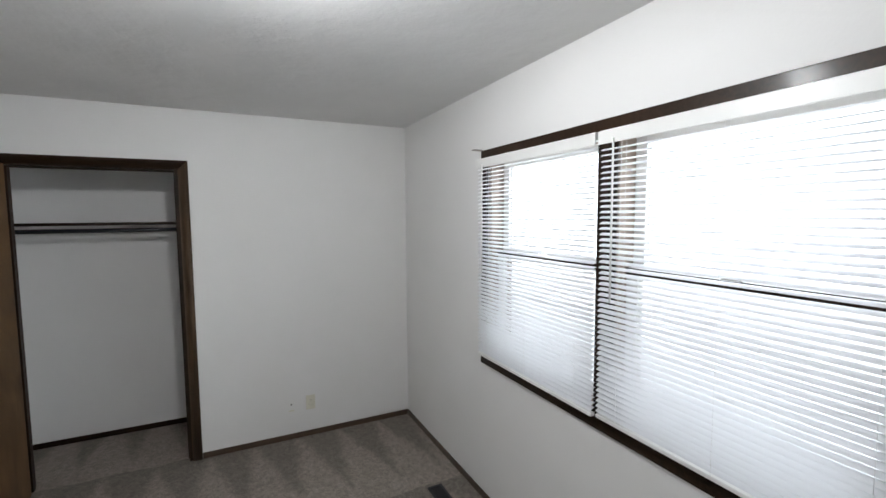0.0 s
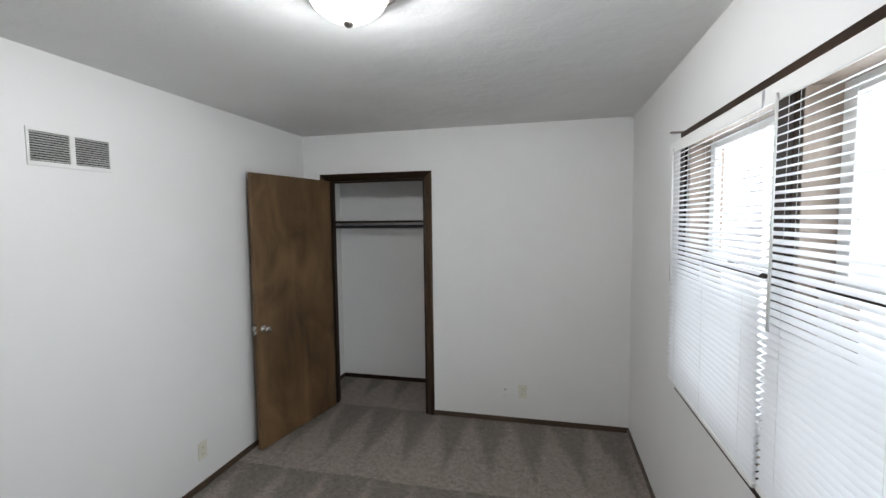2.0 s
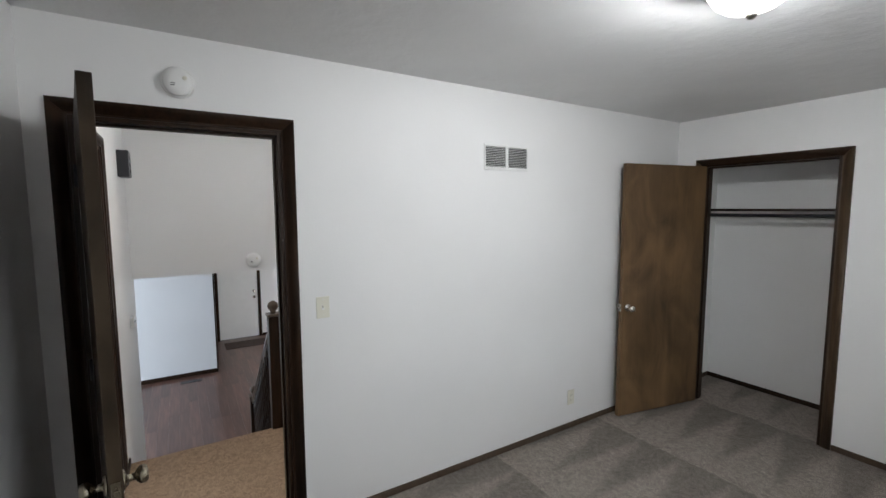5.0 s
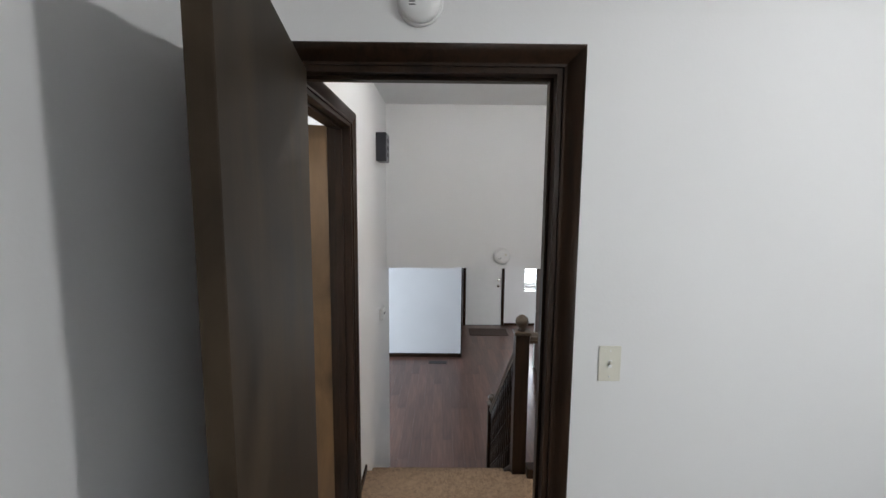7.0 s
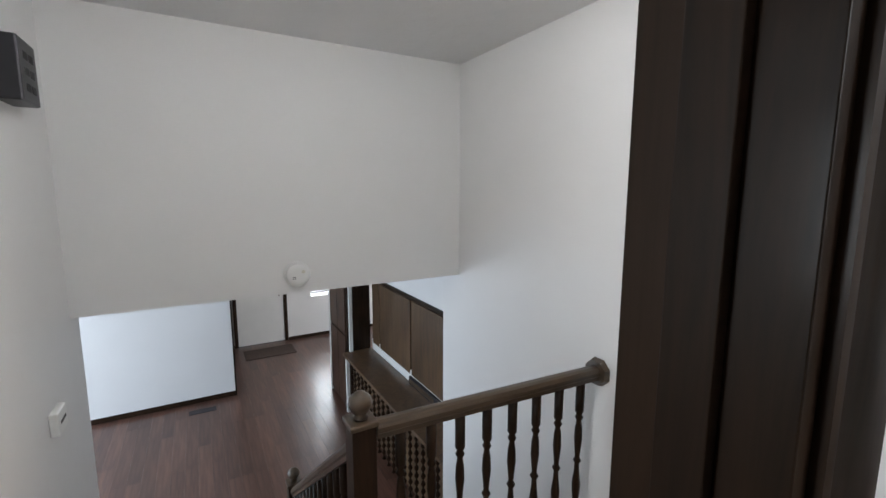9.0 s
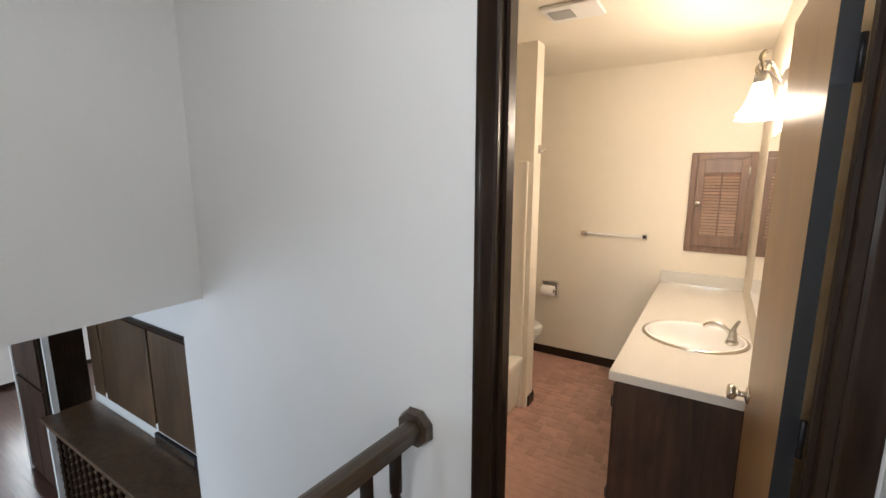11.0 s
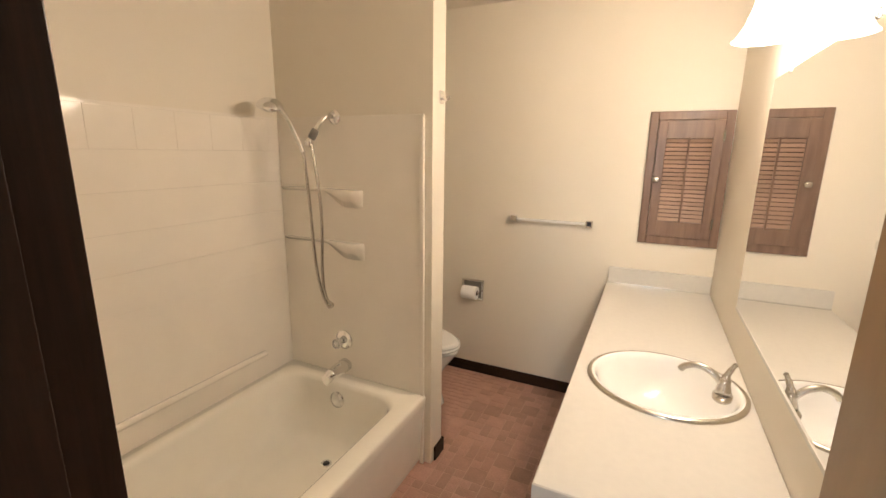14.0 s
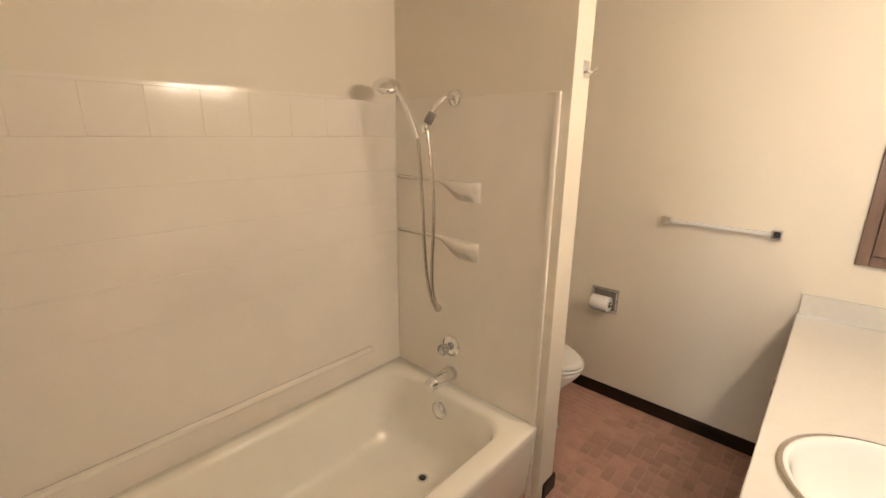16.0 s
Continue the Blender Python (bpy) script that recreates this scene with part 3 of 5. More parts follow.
for u0, u1 in ((wy0 + 0.03, wmid - 0.05), (wmid + 0.05, wy1 - 0.03)):
    for k, (za, zb, x) in enumerate(((wz0 + 0.02, 1.50, E_ + 0.05), (1.47, wz1 - 0.025, E_ + 0.085))):
        sash = part("sash", boxes((x, x + 0.03, u0, u0 + 0.05, za, zb), (x, x + 0.03, u1 - 0.05, u1, za, zb), (x, x + 0.03, u0 + 0.05, u1 - 0.05, za, za + 0.045), (x, x + 0.03, u0 + 0.05, u1 - 0.05, zb - 0.035, zb), bev=0.002), PLAST, win, "white sash frame")
        p = part("pane", boxes((x + 0.012, x + 0.017, u0 + 0.05, u1 - 0.05, za + 0.045, zb - 0.035)), GLASS, sash)
        p.visible_shadow = False
    part("insect_screen", boxes((E_ + 0.120, E_ + 0.1205, u0, u1, wz0 + 0.02, 1.49)), SCREEN, win, "fine grey insect screen")
    part("meeting_rail", boxes((E_ + 0.045, E_ + 0.05, u0, u1, 1.475, 1.50)), DARKX, win)
    part("sash_lock", boxes((E_ + 0.03, E_ + 0.045, (u0 + u1) / 2 - 0.03, (u0 + u1) / 2 + 0.03, 1.50, 1.515), bev=0.003), CHROME, win)
for c in win.children:
    c.matrix_basis = win.matrix_basis.inverted()


def slat_mesh(width):
    bm = bmesh.new()
    cols = []
    for u in (-width / 2, width / 2):
        cols.append([bm.verts.new((s * 0.0125, u, 0.0034 * (1 - s * s))) for s in (-1, -0.5, 0, 0.5, 1)])
    for i in range(4):
        bm.faces.new((cols[0][i], cols[1][i], cols[1][i + 1], cols[0][i + 1])).smooth = True
    return mesh_of(bm, SLAT, "slat")


def blind(y0, y1, z0, z1, label):
    x = E_ - 0.05
    b = thing("window_blind", label, "blind", (x, (y0 + y1) / 2, z0), group="window blinds")
    hw = (y1 - y0) / 2
    part("headrail", boxes((-0.016, 0.03, -hw, hw, z1 - z0 - 0.004, z1 - z0 + 0.026), bev=0.002), PLAST, b)
    part("valance", boxes((-0.022, -0.017, -hw - 0.004, hw + 0.004, z1 - z0 - 0.026, z1 - z0 + 0.022), bev=0.001), PLAST, b)
    part("bottom_rail", boxes((-0.012, 0.012, -hw, hw, 0, 0.016), bev=0.004), PLAST, b)
    me = slat_mesh(y1 - y0)
    n = int((z1 - z0 - 0.035) / 0.0213)
    for i in range(n):
        s = new("slat", me)
        s.parent = b
        s.matrix_basis = pose(0, random.uniform(-0.0015, 0.0015), 0.03 + i * 0.0213, random.uniform(-0.1, 0.1) , -23 + random.uniform(-2.5, 2.5), 0)
    for u in (-hw + 0.10, 0.0, hw - 0.10):
        part("ladder_cord", tube([(-0.0125, u, 0.01), (-0.0125, u, z1 - z0)], 0.0005, 5), PLAST, b)
        part("ladder_cord", tube([(0.0125, u, 0.01), (0.0125, u, z1 - z0)], 0.0005, 5), PLAST, b)
    part("tilt_wand", tube([(-0.028, hw - 0.075, z1 - z0 - 0.01), (-0.03, hw - 0.077, z1 - z0 - 0.62)], 0.004, 6), PLAST, b, "white tilt wand")
    return b


blind(wmid + 0.012, wy1 + 0.02, 0.89, 1.998, "white mini blind lowered over the window, slats half open")
blind(wy0 - 0.05, wmid - 0.012, 0.90, 1.998, "wide white mini blind lowered over the window, slats half open")
bk = thing("curtain_bracket", "small metal curtain rod bracket on the wall", "bracket", (E_ - 0.03, wy1 + 0.075, 2.085))
part("arm", boxes((-0.03, 0.03, -0.012, 0.012, -0.004, 0.004), bev=0.002), BRONZE, bk)

# ---- bedroom: light and small fittings ----
lamp = thing("ceiling_light", "round flush ceiling light, white glass bowl in a bronze ring, lit", "ceiling light", (0.13, 1.09, H))
part("pan", lathe([(0.168, -0.001), (0.172, -0.02), (0.168, -0.035), (0.15, -0.048), (0.138, -0.05), (0.136, -0.03)], 48), BRONZE, lamp, "bronze metal ring")
bowl = part("bowl", lathe([(0.132, -0.040), (0.126, -0.066), (0.107, -0.097), (0.075, -0.122), (0.035, -0.136), (0.004, -0.139)], 48), BOWL, lamp, "glowing white glass bowl")
bowl.visible_shadow = False
part("finial", lathe([(0.006, -0.136), (0.014, -0.142), (0.016, -0.149), (0.009, -0.158), (0.002, -0.160)], 16), BRONZE, lamp)


def wall_vent(y0, y1, z0, z1):
    v = thing("wall_vent", "white metal return air grille in two louvred halves on the wall", "air vent", (W, (y0 + y1) / 2, (z0 + z1) / 2))
    hy, hz = (y1 - y0) / 2, (z1 - z0) / 2
    part("backing", boxes((0.0005, 0.0015, -hy, hy, -hz, hz)), VOID, v)
    part("frame", boxes((0.001, 0.008, -hy - 0.012, hy + 0.012, hz, hz + 0.014), (0.001, 0.008, -hy - 0.012, hy + 0.012, -hz - 0.02, -hz), (0.001, 0.008, -hy - 0.012, -hy, -hz, hz), (0.001, 0.008, hy, hy + 0.012, -hz, hz), (0.001, 0.008, -0.012, 0.012, -hz, hz), bev=0.001), METALW, v)
    for a, b in ((-hy, -0.012), (0.012, hy)):
        n = 12
        bm0 = boxes((-0.0035, 0.0035, a, b, -0.0006, 0.0006))
        moved(bm0, Matrix.Rotation(radians(-28), 4, "Y"))
        me = mesh_of(bm0, METALW, "slat")
        for i in range(n):
            s = new("slat", me)
            s.parent = v
            s.location = (0.004, 0, -hz + (i + 0.5) * 2 * hz / n)


wall_vent(1.215, 1.565, 1.955, 2.085)


def plate(name, label, cat, m, kind):
    """A wall plate; local z is out from the wall, local y up."""
    p = thing(name, label, cat)
    p.matrix_basis = m
    part("cover", boxes((-0.035, 0.035, -0.0575, 0.0575, 0, 0.005), bev=0.002), ALMOND, p)
    if kind == "switch":
        part("surround", boxes((-0.006, 0.006, -0.012, 0.012, 0.005, 0.006)), PLAST, p)
        part("toggle", moved(boxes((-0.004, 0.004, -0.005, 0.005, 0, 0.016), bev=0.001), pose(0, 0.002, 0.004, -25)), ALMOND, p)
        for y in (-0.042, 0.042):
            part("screw", lathe([(0.003, 0.005), (0.003, 0.0062)], 8, Matrix.Translation((0, y, 0))), METALW, p)
    else:
        for y in (-0.021, 0.021):
            o = part("socket", lathe([(0.0165, 0.005), (0.0165, 0.0065), (0.015, 0.007)], 20, Matrix.Translation((0, y, 0))), ALMOND, p)
            part("slot", boxes((-0.0075, -0.0055, y - 0.004, y + 0.005, 0.0071, 0.0074), (0.0055, 0.0075, y - 0.004, y + 0.004, 0.0071, 0.0074), (-0.002, 0.002, y - 0.011, y - 0.0075, 0.0071, 0.0074)), VOID, o)
        part("screw", lathe([(0.003, 0.005), (0.003, 0.0062)], 8), METALW, p)
    return p


on_west = lambda y, z: pose(W + 0.001, y, z) @ pose(0, 0, 0, 90, 0, 90)
on_north = lambda x, z: pose(x, N_ - 0.001, z) @ pose(0, 0, 0, 90, 0, 0)
plate("light_switch", "almond toggle light switch beside the bedroom door", "light switch", on_west(0.142, 1.165), "switch")
plate("wall_outlet", "white painted wall outlet low on the wall", "outlet", on_west(2.062, 0.212), "outlet")
plate("wall_outlet", "almond wall outlet low on the wall", "outlet", on_north(0.546, 0.235), "outlet")
jack = thing("wall_jack", "small painted-over cable hole on the wall", "wall plate", (0.40, N_, 0.24))
part("hole", lathe([(0.006, 0), (0.006, 0.003)], 12, pose(0, 0, 0, 90)), VOID, jack)
part("patch", boxes((-0.02, 0.02, -0.0015, 0, -0.055, -0.045), bev=0.0005), ALMOND, jack)


def smoke_alarm(m, label):
    s = thing("smoke_alarm", label, "smoke alarm")
    s.matrix_basis = m
    part("base", lathe([(0.066, 0), (0.066, 0.010), (0.062, 0.012)], 40), PLAST, s)
    part("cover", lathe([(0.060, 0.012), (0.060, 0.025), (0.054, 0.034), (0.03, 0.038), (0.002, 0.038)], 40), PLAST, s)
    part("test_button", lathe([(0.009, 0.038), (0.009, 0.040), (0.006, 0.041)], 16, Matrix.Translation((0.025, 0.015, 0))), ALMOND, s)
    part("sounder_slots", boxes((-0.03, -0.012, -0.020, -0.017, 0.0375, 0.0385), (-0.03, -0.012, -0.012, -0.009, 0.0375, 0.0385)), VOID, s)


smoke_alarm(pose(W + 0.001, -0.46, 2.235) @ pose(0, 0, 0, 90, 0, 90), "round white smoke alarm above the bedroom door")
smoke_alarm(pose(-3.789, 0.134, 1.184) @ pose(0, 0, 0, 90, 0, 90) @ Matrix.Scale(1.08, 4), "round white smoke alarm low on the header wall")

reg = thing("floor_register", "brown metal floor register in the carpet", "floor vent", (1.145, 2.19, FL))
part("frame", boxes((-0.05, 0.05, -0.15, -0.13, 0, 0.006), (-0.05, 0.05, 0.13, 0.15, 0, 0.006), (-0.05, -0.035, -0.13, 0.13, 0, 0.006), (0.035, 0.05, -0.13, 0.13, 0, 0.006), bev=0.001), BLACK, reg)
part("well", boxes((-0.035, 0.035, -0.13, 0.13, 0.0, 0.001)), VOID, reg)
for i in range(16):
    part("slat", boxes((-0.035, 0.035, -0.125 + i * 0.016, -0.121 + i * 0.016, 0.001, 0.005)), BLACK, reg)

# ---- closet ----
sh = thing("closet_shelf", "white closet shelf with a dark front edge on cleats", "shelf", (-0.66, 3.93, 1.672))
part("board", boxes((-0.764, 0.759, -0.13, 0.158, -0.018, 0)), WHITE, sh)
part("front_edge", boxes((-0.764, 0.759, -0.143, -0.131, -0.02, 0.001), bev=0.002), DARKX, sh)
part("cleat", boxes((-0.764, 0.759, 0.142, 0.159, -0.09, -0.019)), WHITE, sh)
part("cleat", boxes((-0.764, -0.748, -0.13, 0.14, -0.09, -0.019)), WHITE, sh)
rod = thing("closet_rod", "dark metal closet hanging rod under the shelf", "closet rod", (-0.66, 3.80, 1.615))
part("bar", tube([(-0.764, 0, 0), (0.759, 0, 0)], 0.0155, 14), BLACK, rod)
for x in (-0.764, 0.749):
    part("socket", lathe([(0.028, 0), (0.028, 0.01), (0.02, 0.014)], 16, pose(x - 0.002, 0, 0, 0, 90, 0) if x < 0 else pose(x + 0.011, 0, 0, 0, -90, 0)), PLAST, rod)

# ---- stair and landing ----
copy_thing(lamp, pose(-2.2, 0.05, H))["label"] = "round flush ceiling light over the landing, white glass, lit"
NS = 7
rise, run = -LOW / NS, 0.265
st = tagged(thing("staircase", "straight flight of tan carpeted steps down to the living room", "stairs", (-2.655, -0.4, LOW)), kind="structure")
for i in range(1, NS):
    x = -2.655 - i * run
    part("step", boxes((x - 2.655 * 0, x + run, HS + 0.001, 0.055, LOW, -i * rise), bev=0.012), TAN, st)
for c in st.children:
    c.matrix_basis = st.matrix_basis.inverted()


def newel(name, x, y, z, h, label):
    n = thing(name, label, "newel post", (x, y, z), group="newel posts")
    part("post", boxes((-0.042, 0.042, -0.042, 0.042, 0, h - 0.12), bev=0.004), DARK, n)
    part("cap", boxes((-0.05, 0.05, -0.05, 0.05, h - 0.12, h - 0.10), bev=0.005), RAILW, n)
    part("finial", lathe([(0.022, h - 0.10), (0.026, h - 0.092), (0.018, h - 0.085), (0.034, h - 0.065), (0.042, h - 0.045), (0.036, h - 0.022), (0.018, h - 0.006), (0.003, h)], 20), RAILW, n, "turned acorn finial")
    return n


NX, NY = -2.665, 0.105
newel("newel_post", NX, NY, -0.10, 1.08, "dark wooden newel post with acorn finial at the stair head")
newel("newel_post", -4.30, 0.145, LOW, 0.985, "dark wooden newel post with acorn finial at the stair foot")
BAL = [(0.017, 0), (0.017, 0.16), (0.010, 0.175), (0.017, 0.19), (0.009, 0.205), (0.015, 0.26), (0.017, 0.31), (0.011, 0.37), (0.009, 0.41), (0.016, 0.425), (0.009, 0.44), (0.011, 0.47), (0.016, 0.53), (0.014, 0.585), (0.009, 0.62), (0.016, 0.635), (0.010, 0.65), (0.017, 0.665), (0.017, 0.80)]


def rail_section(a, b):
    """A moulded handrail between two points."""
    a, b = Vector(a), Vector(b)
    d = (b - a).normalized()
    s = d.cross(Vector((0, 0, 1))).normalized()
    u = s.cross(d)
    pr = [(-0.022, -0.03), (-0.022, -0.012), (-0.03, -0.006), (-0.031, 0.012), (-0.022, 0.026), (-0.008, 0.031), (0.008, 0.031), (0.022, 0.026), (0.031, 0.012), (0.03, -0.006), (0.022, -0.012), (0.022, -0.03)]
    bm = bmesh.new()
    r0, r1 = [[bm.verts.new(p + s * q[0] + u * q[1]) for q in pr] for p in (a, b)]
    for i in range(len(pr)):
        j = (i + 1) % len(pr)
        bm.faces.new((r0[i], r0[j], r1[j], r1[i]))
    bm.faces.new(r0[::-1])
    bm.faces.new(r1)
    bmesh.ops.recalc_face_normals(bm, faces=bm.faces)
    return bm


gr = thing("landing_guard_rail", "oiled wooden guard rail with turned balusters along the landing", "railing", (-2.625, 0.66, 0))
ga, gbb = Vector((NX + 0.02, NY + 0.045, 0.842)), Vector((-2.59, HN - 0.03, 0.842))
off = Matrix.Translation((2.625, -0.66, 0))
part("handrail", moved(rail_section(ga, gbb), off), RAILW, gr)
ros = bmesh.new()
bmesh.ops.create_cone(ros, cap_ends=True, segments=8, radius1=0.066, radius2=0.058, depth=0.026)
moved(ros, off @ Matrix.Translation((-2.59, HN - 0.0145, 0.842)) @ pose(0, 0, 0, 90, 22.5, 0))
part("rosette", ros, RAILW, gr, "eight-sided wooden wall rosette")
part("shoe_rail", moved(boxes((-2.66, -2.58, NY + 0.045, HN - 0.012, FL, 0.025), bev=0.004), off), DARK, gr)
balm = mesh_of(lathe([(r * 1.15, z * 0.787 / 0.80) for r, z in BAL], 12), DARK, "baluster")
for i in range(8):
    f = (i + 0.75) / 8.4
    p = ga.lerp(gbb, f)
    o = new("baluster", balm)
    o.parent = gr
    o.location = (p.x + 2.625, p.y - 0.66, 0.025)

sr = thing("stair_rail", "dark wooden sloping stair rail with turned balusters", "railing", (-3.5, 0.12, LOW))
sa, sb = Vector((NX - 0.04, NY, 0.76)), Vector((-4.26, 0.145, -0.46))
soff = Matrix.Translation((3.5, -0.12, -LOW))
part("handrail", moved(rail_section(sa, sb), soff), RAILW, sr)
part("stringer", moved(rail_section(sa - Vector((0, 0, 0.80)), sb - Vector((0, 0, 0.77))), soff), DARK, sr)
for i in range(13):
    p = sa.lerp(sb, (i + 0.7) / 13.4)
    o = new("baluster", balm)
    o.parent = sr
    o.scale = (1, 1, 0.97)
    o.location = (p.x + 3.5, p.y - 0.12, p.z - 0.79 - LOW)

ch = thing("door_chime", "dark brown slotted door chime box on the stair wall", "door chime", (-3.30, HS, 2.03))
part("case", boxes((-0.09, 0.09, 0.0, 0.075, -0.10, 0.10), bev=0.006), BLACK, ch)
for r in range(3):
    for c in range(2):
        part("slot", boxes((-0.05 + c * 0.055, -0.01 + c * 0.055, 0.0745, 0.077, -0.065 + r * 0.05, -0.04 + r * 0.05), bev=0.001), VOID, ch)
th = thing("thermostat", "small white thermostat on the stair wall", "thermostat", (-3.39, HS, 0.785))
part("case", boxes((-0.06, 0.06, 0, 0.03, -0.045, 0.045), bev=0.006), PLAST, th)
part("scale_bar", boxes((-0.035, 0.035, 0.03, 0.031, -0.006, 0.006)), VOID, th)

# ---- lower level ----
ed = thing("entry_door", "white flush entry door, closed, with nickel locks", "door", (-9.94, 0.62, LOW))
part("slab", boxes((-0.02, 0.02, -0.41, 0.41, 0.012, 2.03), bev=0.002), PLAST, ed)
part("deadbolt", moved(lathe([(0.03, 0), (0.03, 0.012), (0.02, 0.02)], 16, pose(0, 0, 0, 0, 90, 0)), Matrix.Translation((0.02, 0.33, 1.08))), NICKEL, ed)
part("door_knob", moved(lathe([(0.03, 0), (0.03, 0.006), (0.012, 0.012), (0.012, 0.03), (0.026, 0.042), (0.024, 0.06), (0.005, 0.065)], 16, pose(0, 0, 0, 0, 90, 0)), Matrix.Translation((0.02, 0.33, 0.94))), NICKEL, ed)
df = tagged(thing("door_5", "dark stained frame of the entry door", "door frame", (-9.915, 0.62, LOW)), kind="structure")
for y0, y1 in ((-0.475, -0.412), (0.412, 0.475)):
    part("casing_leg", boxes((0.001, 0.018, y0, y1, 0, 2.05), bev=0.003), DARK, df)
part("casing_head", boxes((0.001, 0.018, -0.475, 0.475, 2.05, 2.11), bev=0.003), DARKX, df)
mt = thing("door_mat", "dark brown door mat on the laminate floor", "door mat", (-9.38, 0.68, LOW))
part("mat_body", boxes((-0.26, 0.22, -0.42, 0.42, 0, 0.012), bev=0.004), RUG, mt)
lw = tagged(thing("window_2", "white window with a small blind by the entry", "window", (-9.915, 1.91, 0.1)), kind="structure")
part("window_frame", boxes((-0.06, 0.01, -0.39, -0.35, -0.6, 0.6), (-0.06, 0.01, 0.35, 0.39, -0.6, 0.6), (-0.06, 0.01, -0.35, 0.35, -0.6, -0.56)), PLAST, lw)
part("pane", boxes((-0.05, -0.045, -0.35, 0.35, -0.56, 0.6)), GLASS, lw).visible_shadow = False
lb = thing("entry_blind", "small white blind at the entry window", "blind", (-9.89, 1.91, -0.40))
lm = slat_mesh(0.72)
for i in range(30):
    s = new("slat", lm)
    s.parent = lb
    s.matrix_basis = pose(0.02, 0, i * 0.036, 0, 30, 0)
part("bottom_rail", boxes((0.008, 0.032, -0.36, 0.36, -0.03, -0.012)), PLAST, lb)
area("window_light_entry", (-10.4, 1.9, 0.2), (-8, 1.9, -0.2), 0.9, 1.2, 45, DAY)
lr = thing("floor_register", "dark floor register in the laminate floor", "floor vent", (-7.62, -0.42, LOW))
part("plate", boxes((-0.06, 0.06, -0.16, 0.16, -0.002, 0.005), bev=0.001), BLACK, lr)

# kitchen side: tall cabinet, half wall with spindles and ledge, hanging cabinets
tc_ = thing("tall_cabinet", "tall dark wooden panelled cabinet by the kitchen", "cabinet", (-7.03, 1.42, LOW))
part("body", boxes((-0.38, 0.36, -0.14, 0.18, 0, 2.34), bev=0.004), DARK, tc_)
part("corner_strip", boxes((-0.41, -0.381, -0.165, 0.0, 0, 2.34), bev=0.003), PLAST, tc_, "white corner strip")
for i in range(2):
    part("door", boxes((-0.36 + i * 0.35, -0.02 + i * 0.35, -0.158, -0.141, 0.06, 1.02), bev=0.004), VAN, tc_)
    part("door", boxes((-0.36 + i * 0.35, -0.02 + i * 0.35, -0.158, -0.141, 1.05, 2.28), bev=0.004), VAN, tc_)
hw = thing("half_wall", "kitchen half wall with wooden ledge above twisted spindles", "half wall", (-5.33, 1.42, LOW))
part("ledge", boxes((-1.33, 1.32, -0.21, 0.19, 0.785, 0.822), bev=0.006), CABW, hw, "brown wooden ledge")
part("back_panel", boxes((-1.30, 1.32, -0.08, -0.05, 0, 0.784)), CABW, hw, "tan panel behind the spindles")
part("end_post", boxes((-1.33, -1.29, -0.175, -0.13, 0, 0.784), bev=0.003), PLAST, hw, "white end post")
part("side_panel", boxes((-1.33, -1.295, -0.12, -0.075, 0.823, 2.34), bev=0.002), PLAST, hw, "white end panel above the ledge")
part("splash", boxes((-1.294, 1.32, 0.191, 0.205, 0.0, 0.96)), PLAST, hw, "white strip behind the ledge")
twist = [(0.006 if i % 2 else 0.025, i * 0.0374) for i in range(22)]
tm = mesh_of(lathe(twist, 8), DARK, "spindle")
for i in range(18):
    o = new("spindle", tm)
    o.parent = hw
    o.location = (-1.22 + i * 0.135, -0.13, 0.0)


def hanging_cabinet(x0, x1):
    c = thing("hanging_cabinet", "brown wooden wall cabinet hung above the kitchen ledge", "cabinet", ((x0 + x1) / 2, 1.75, LOW + 0.90), group="hanging cabinets")
    w = (x1 - x0) / 2
    part("body", boxes((-w + 0.002, w - 0.002, -0.12, 0.2, 0, 0.90), bev=0.002), DARK, c)
    part("door", boxes((-w + 0.016, w - 0.016, -0.140, -0.121, 0.01, 0.85), bev=0.005), CABW, c)
    part("crown", boxes((-w, w, -0.150, -0.121, 0.865, 0.90), bev=0.006), DARKX, c)


for x0, x1 in ((-6.62, -6.36), (-6.36, -5.44), (-5.44, -4.52), (-4.52, -4.005)):
    hanging_cabinet(x0, x1)
structure("soffit_kitchen", boxes((-6.62, -4.005, 1.625, 1.95, LOW + 1.802, LOWC)), WHITE, "white soffit above the kitchen cabinets")
rg = thing("range_backguard", "black and glass range control panel at the back of the ledge", "stove", (-5.05, 1.60, LOW + 0.822))
part("panel", boxes((-0.38, 0.30, -0.02, 0.008, 0, 0.085), bev=0.004), BLACK, rg)
part("glass_strip", boxes((-0.36, 0.2, -0.024, -0.021, 0.015, 0.07)), CHROME, rg)

# ---- bathroom: tub and surround ----
TX0, TX1, TY0, TY1, RIM = BW + 0.004, -2.885, BS + 0.008, 2.862, 0.385


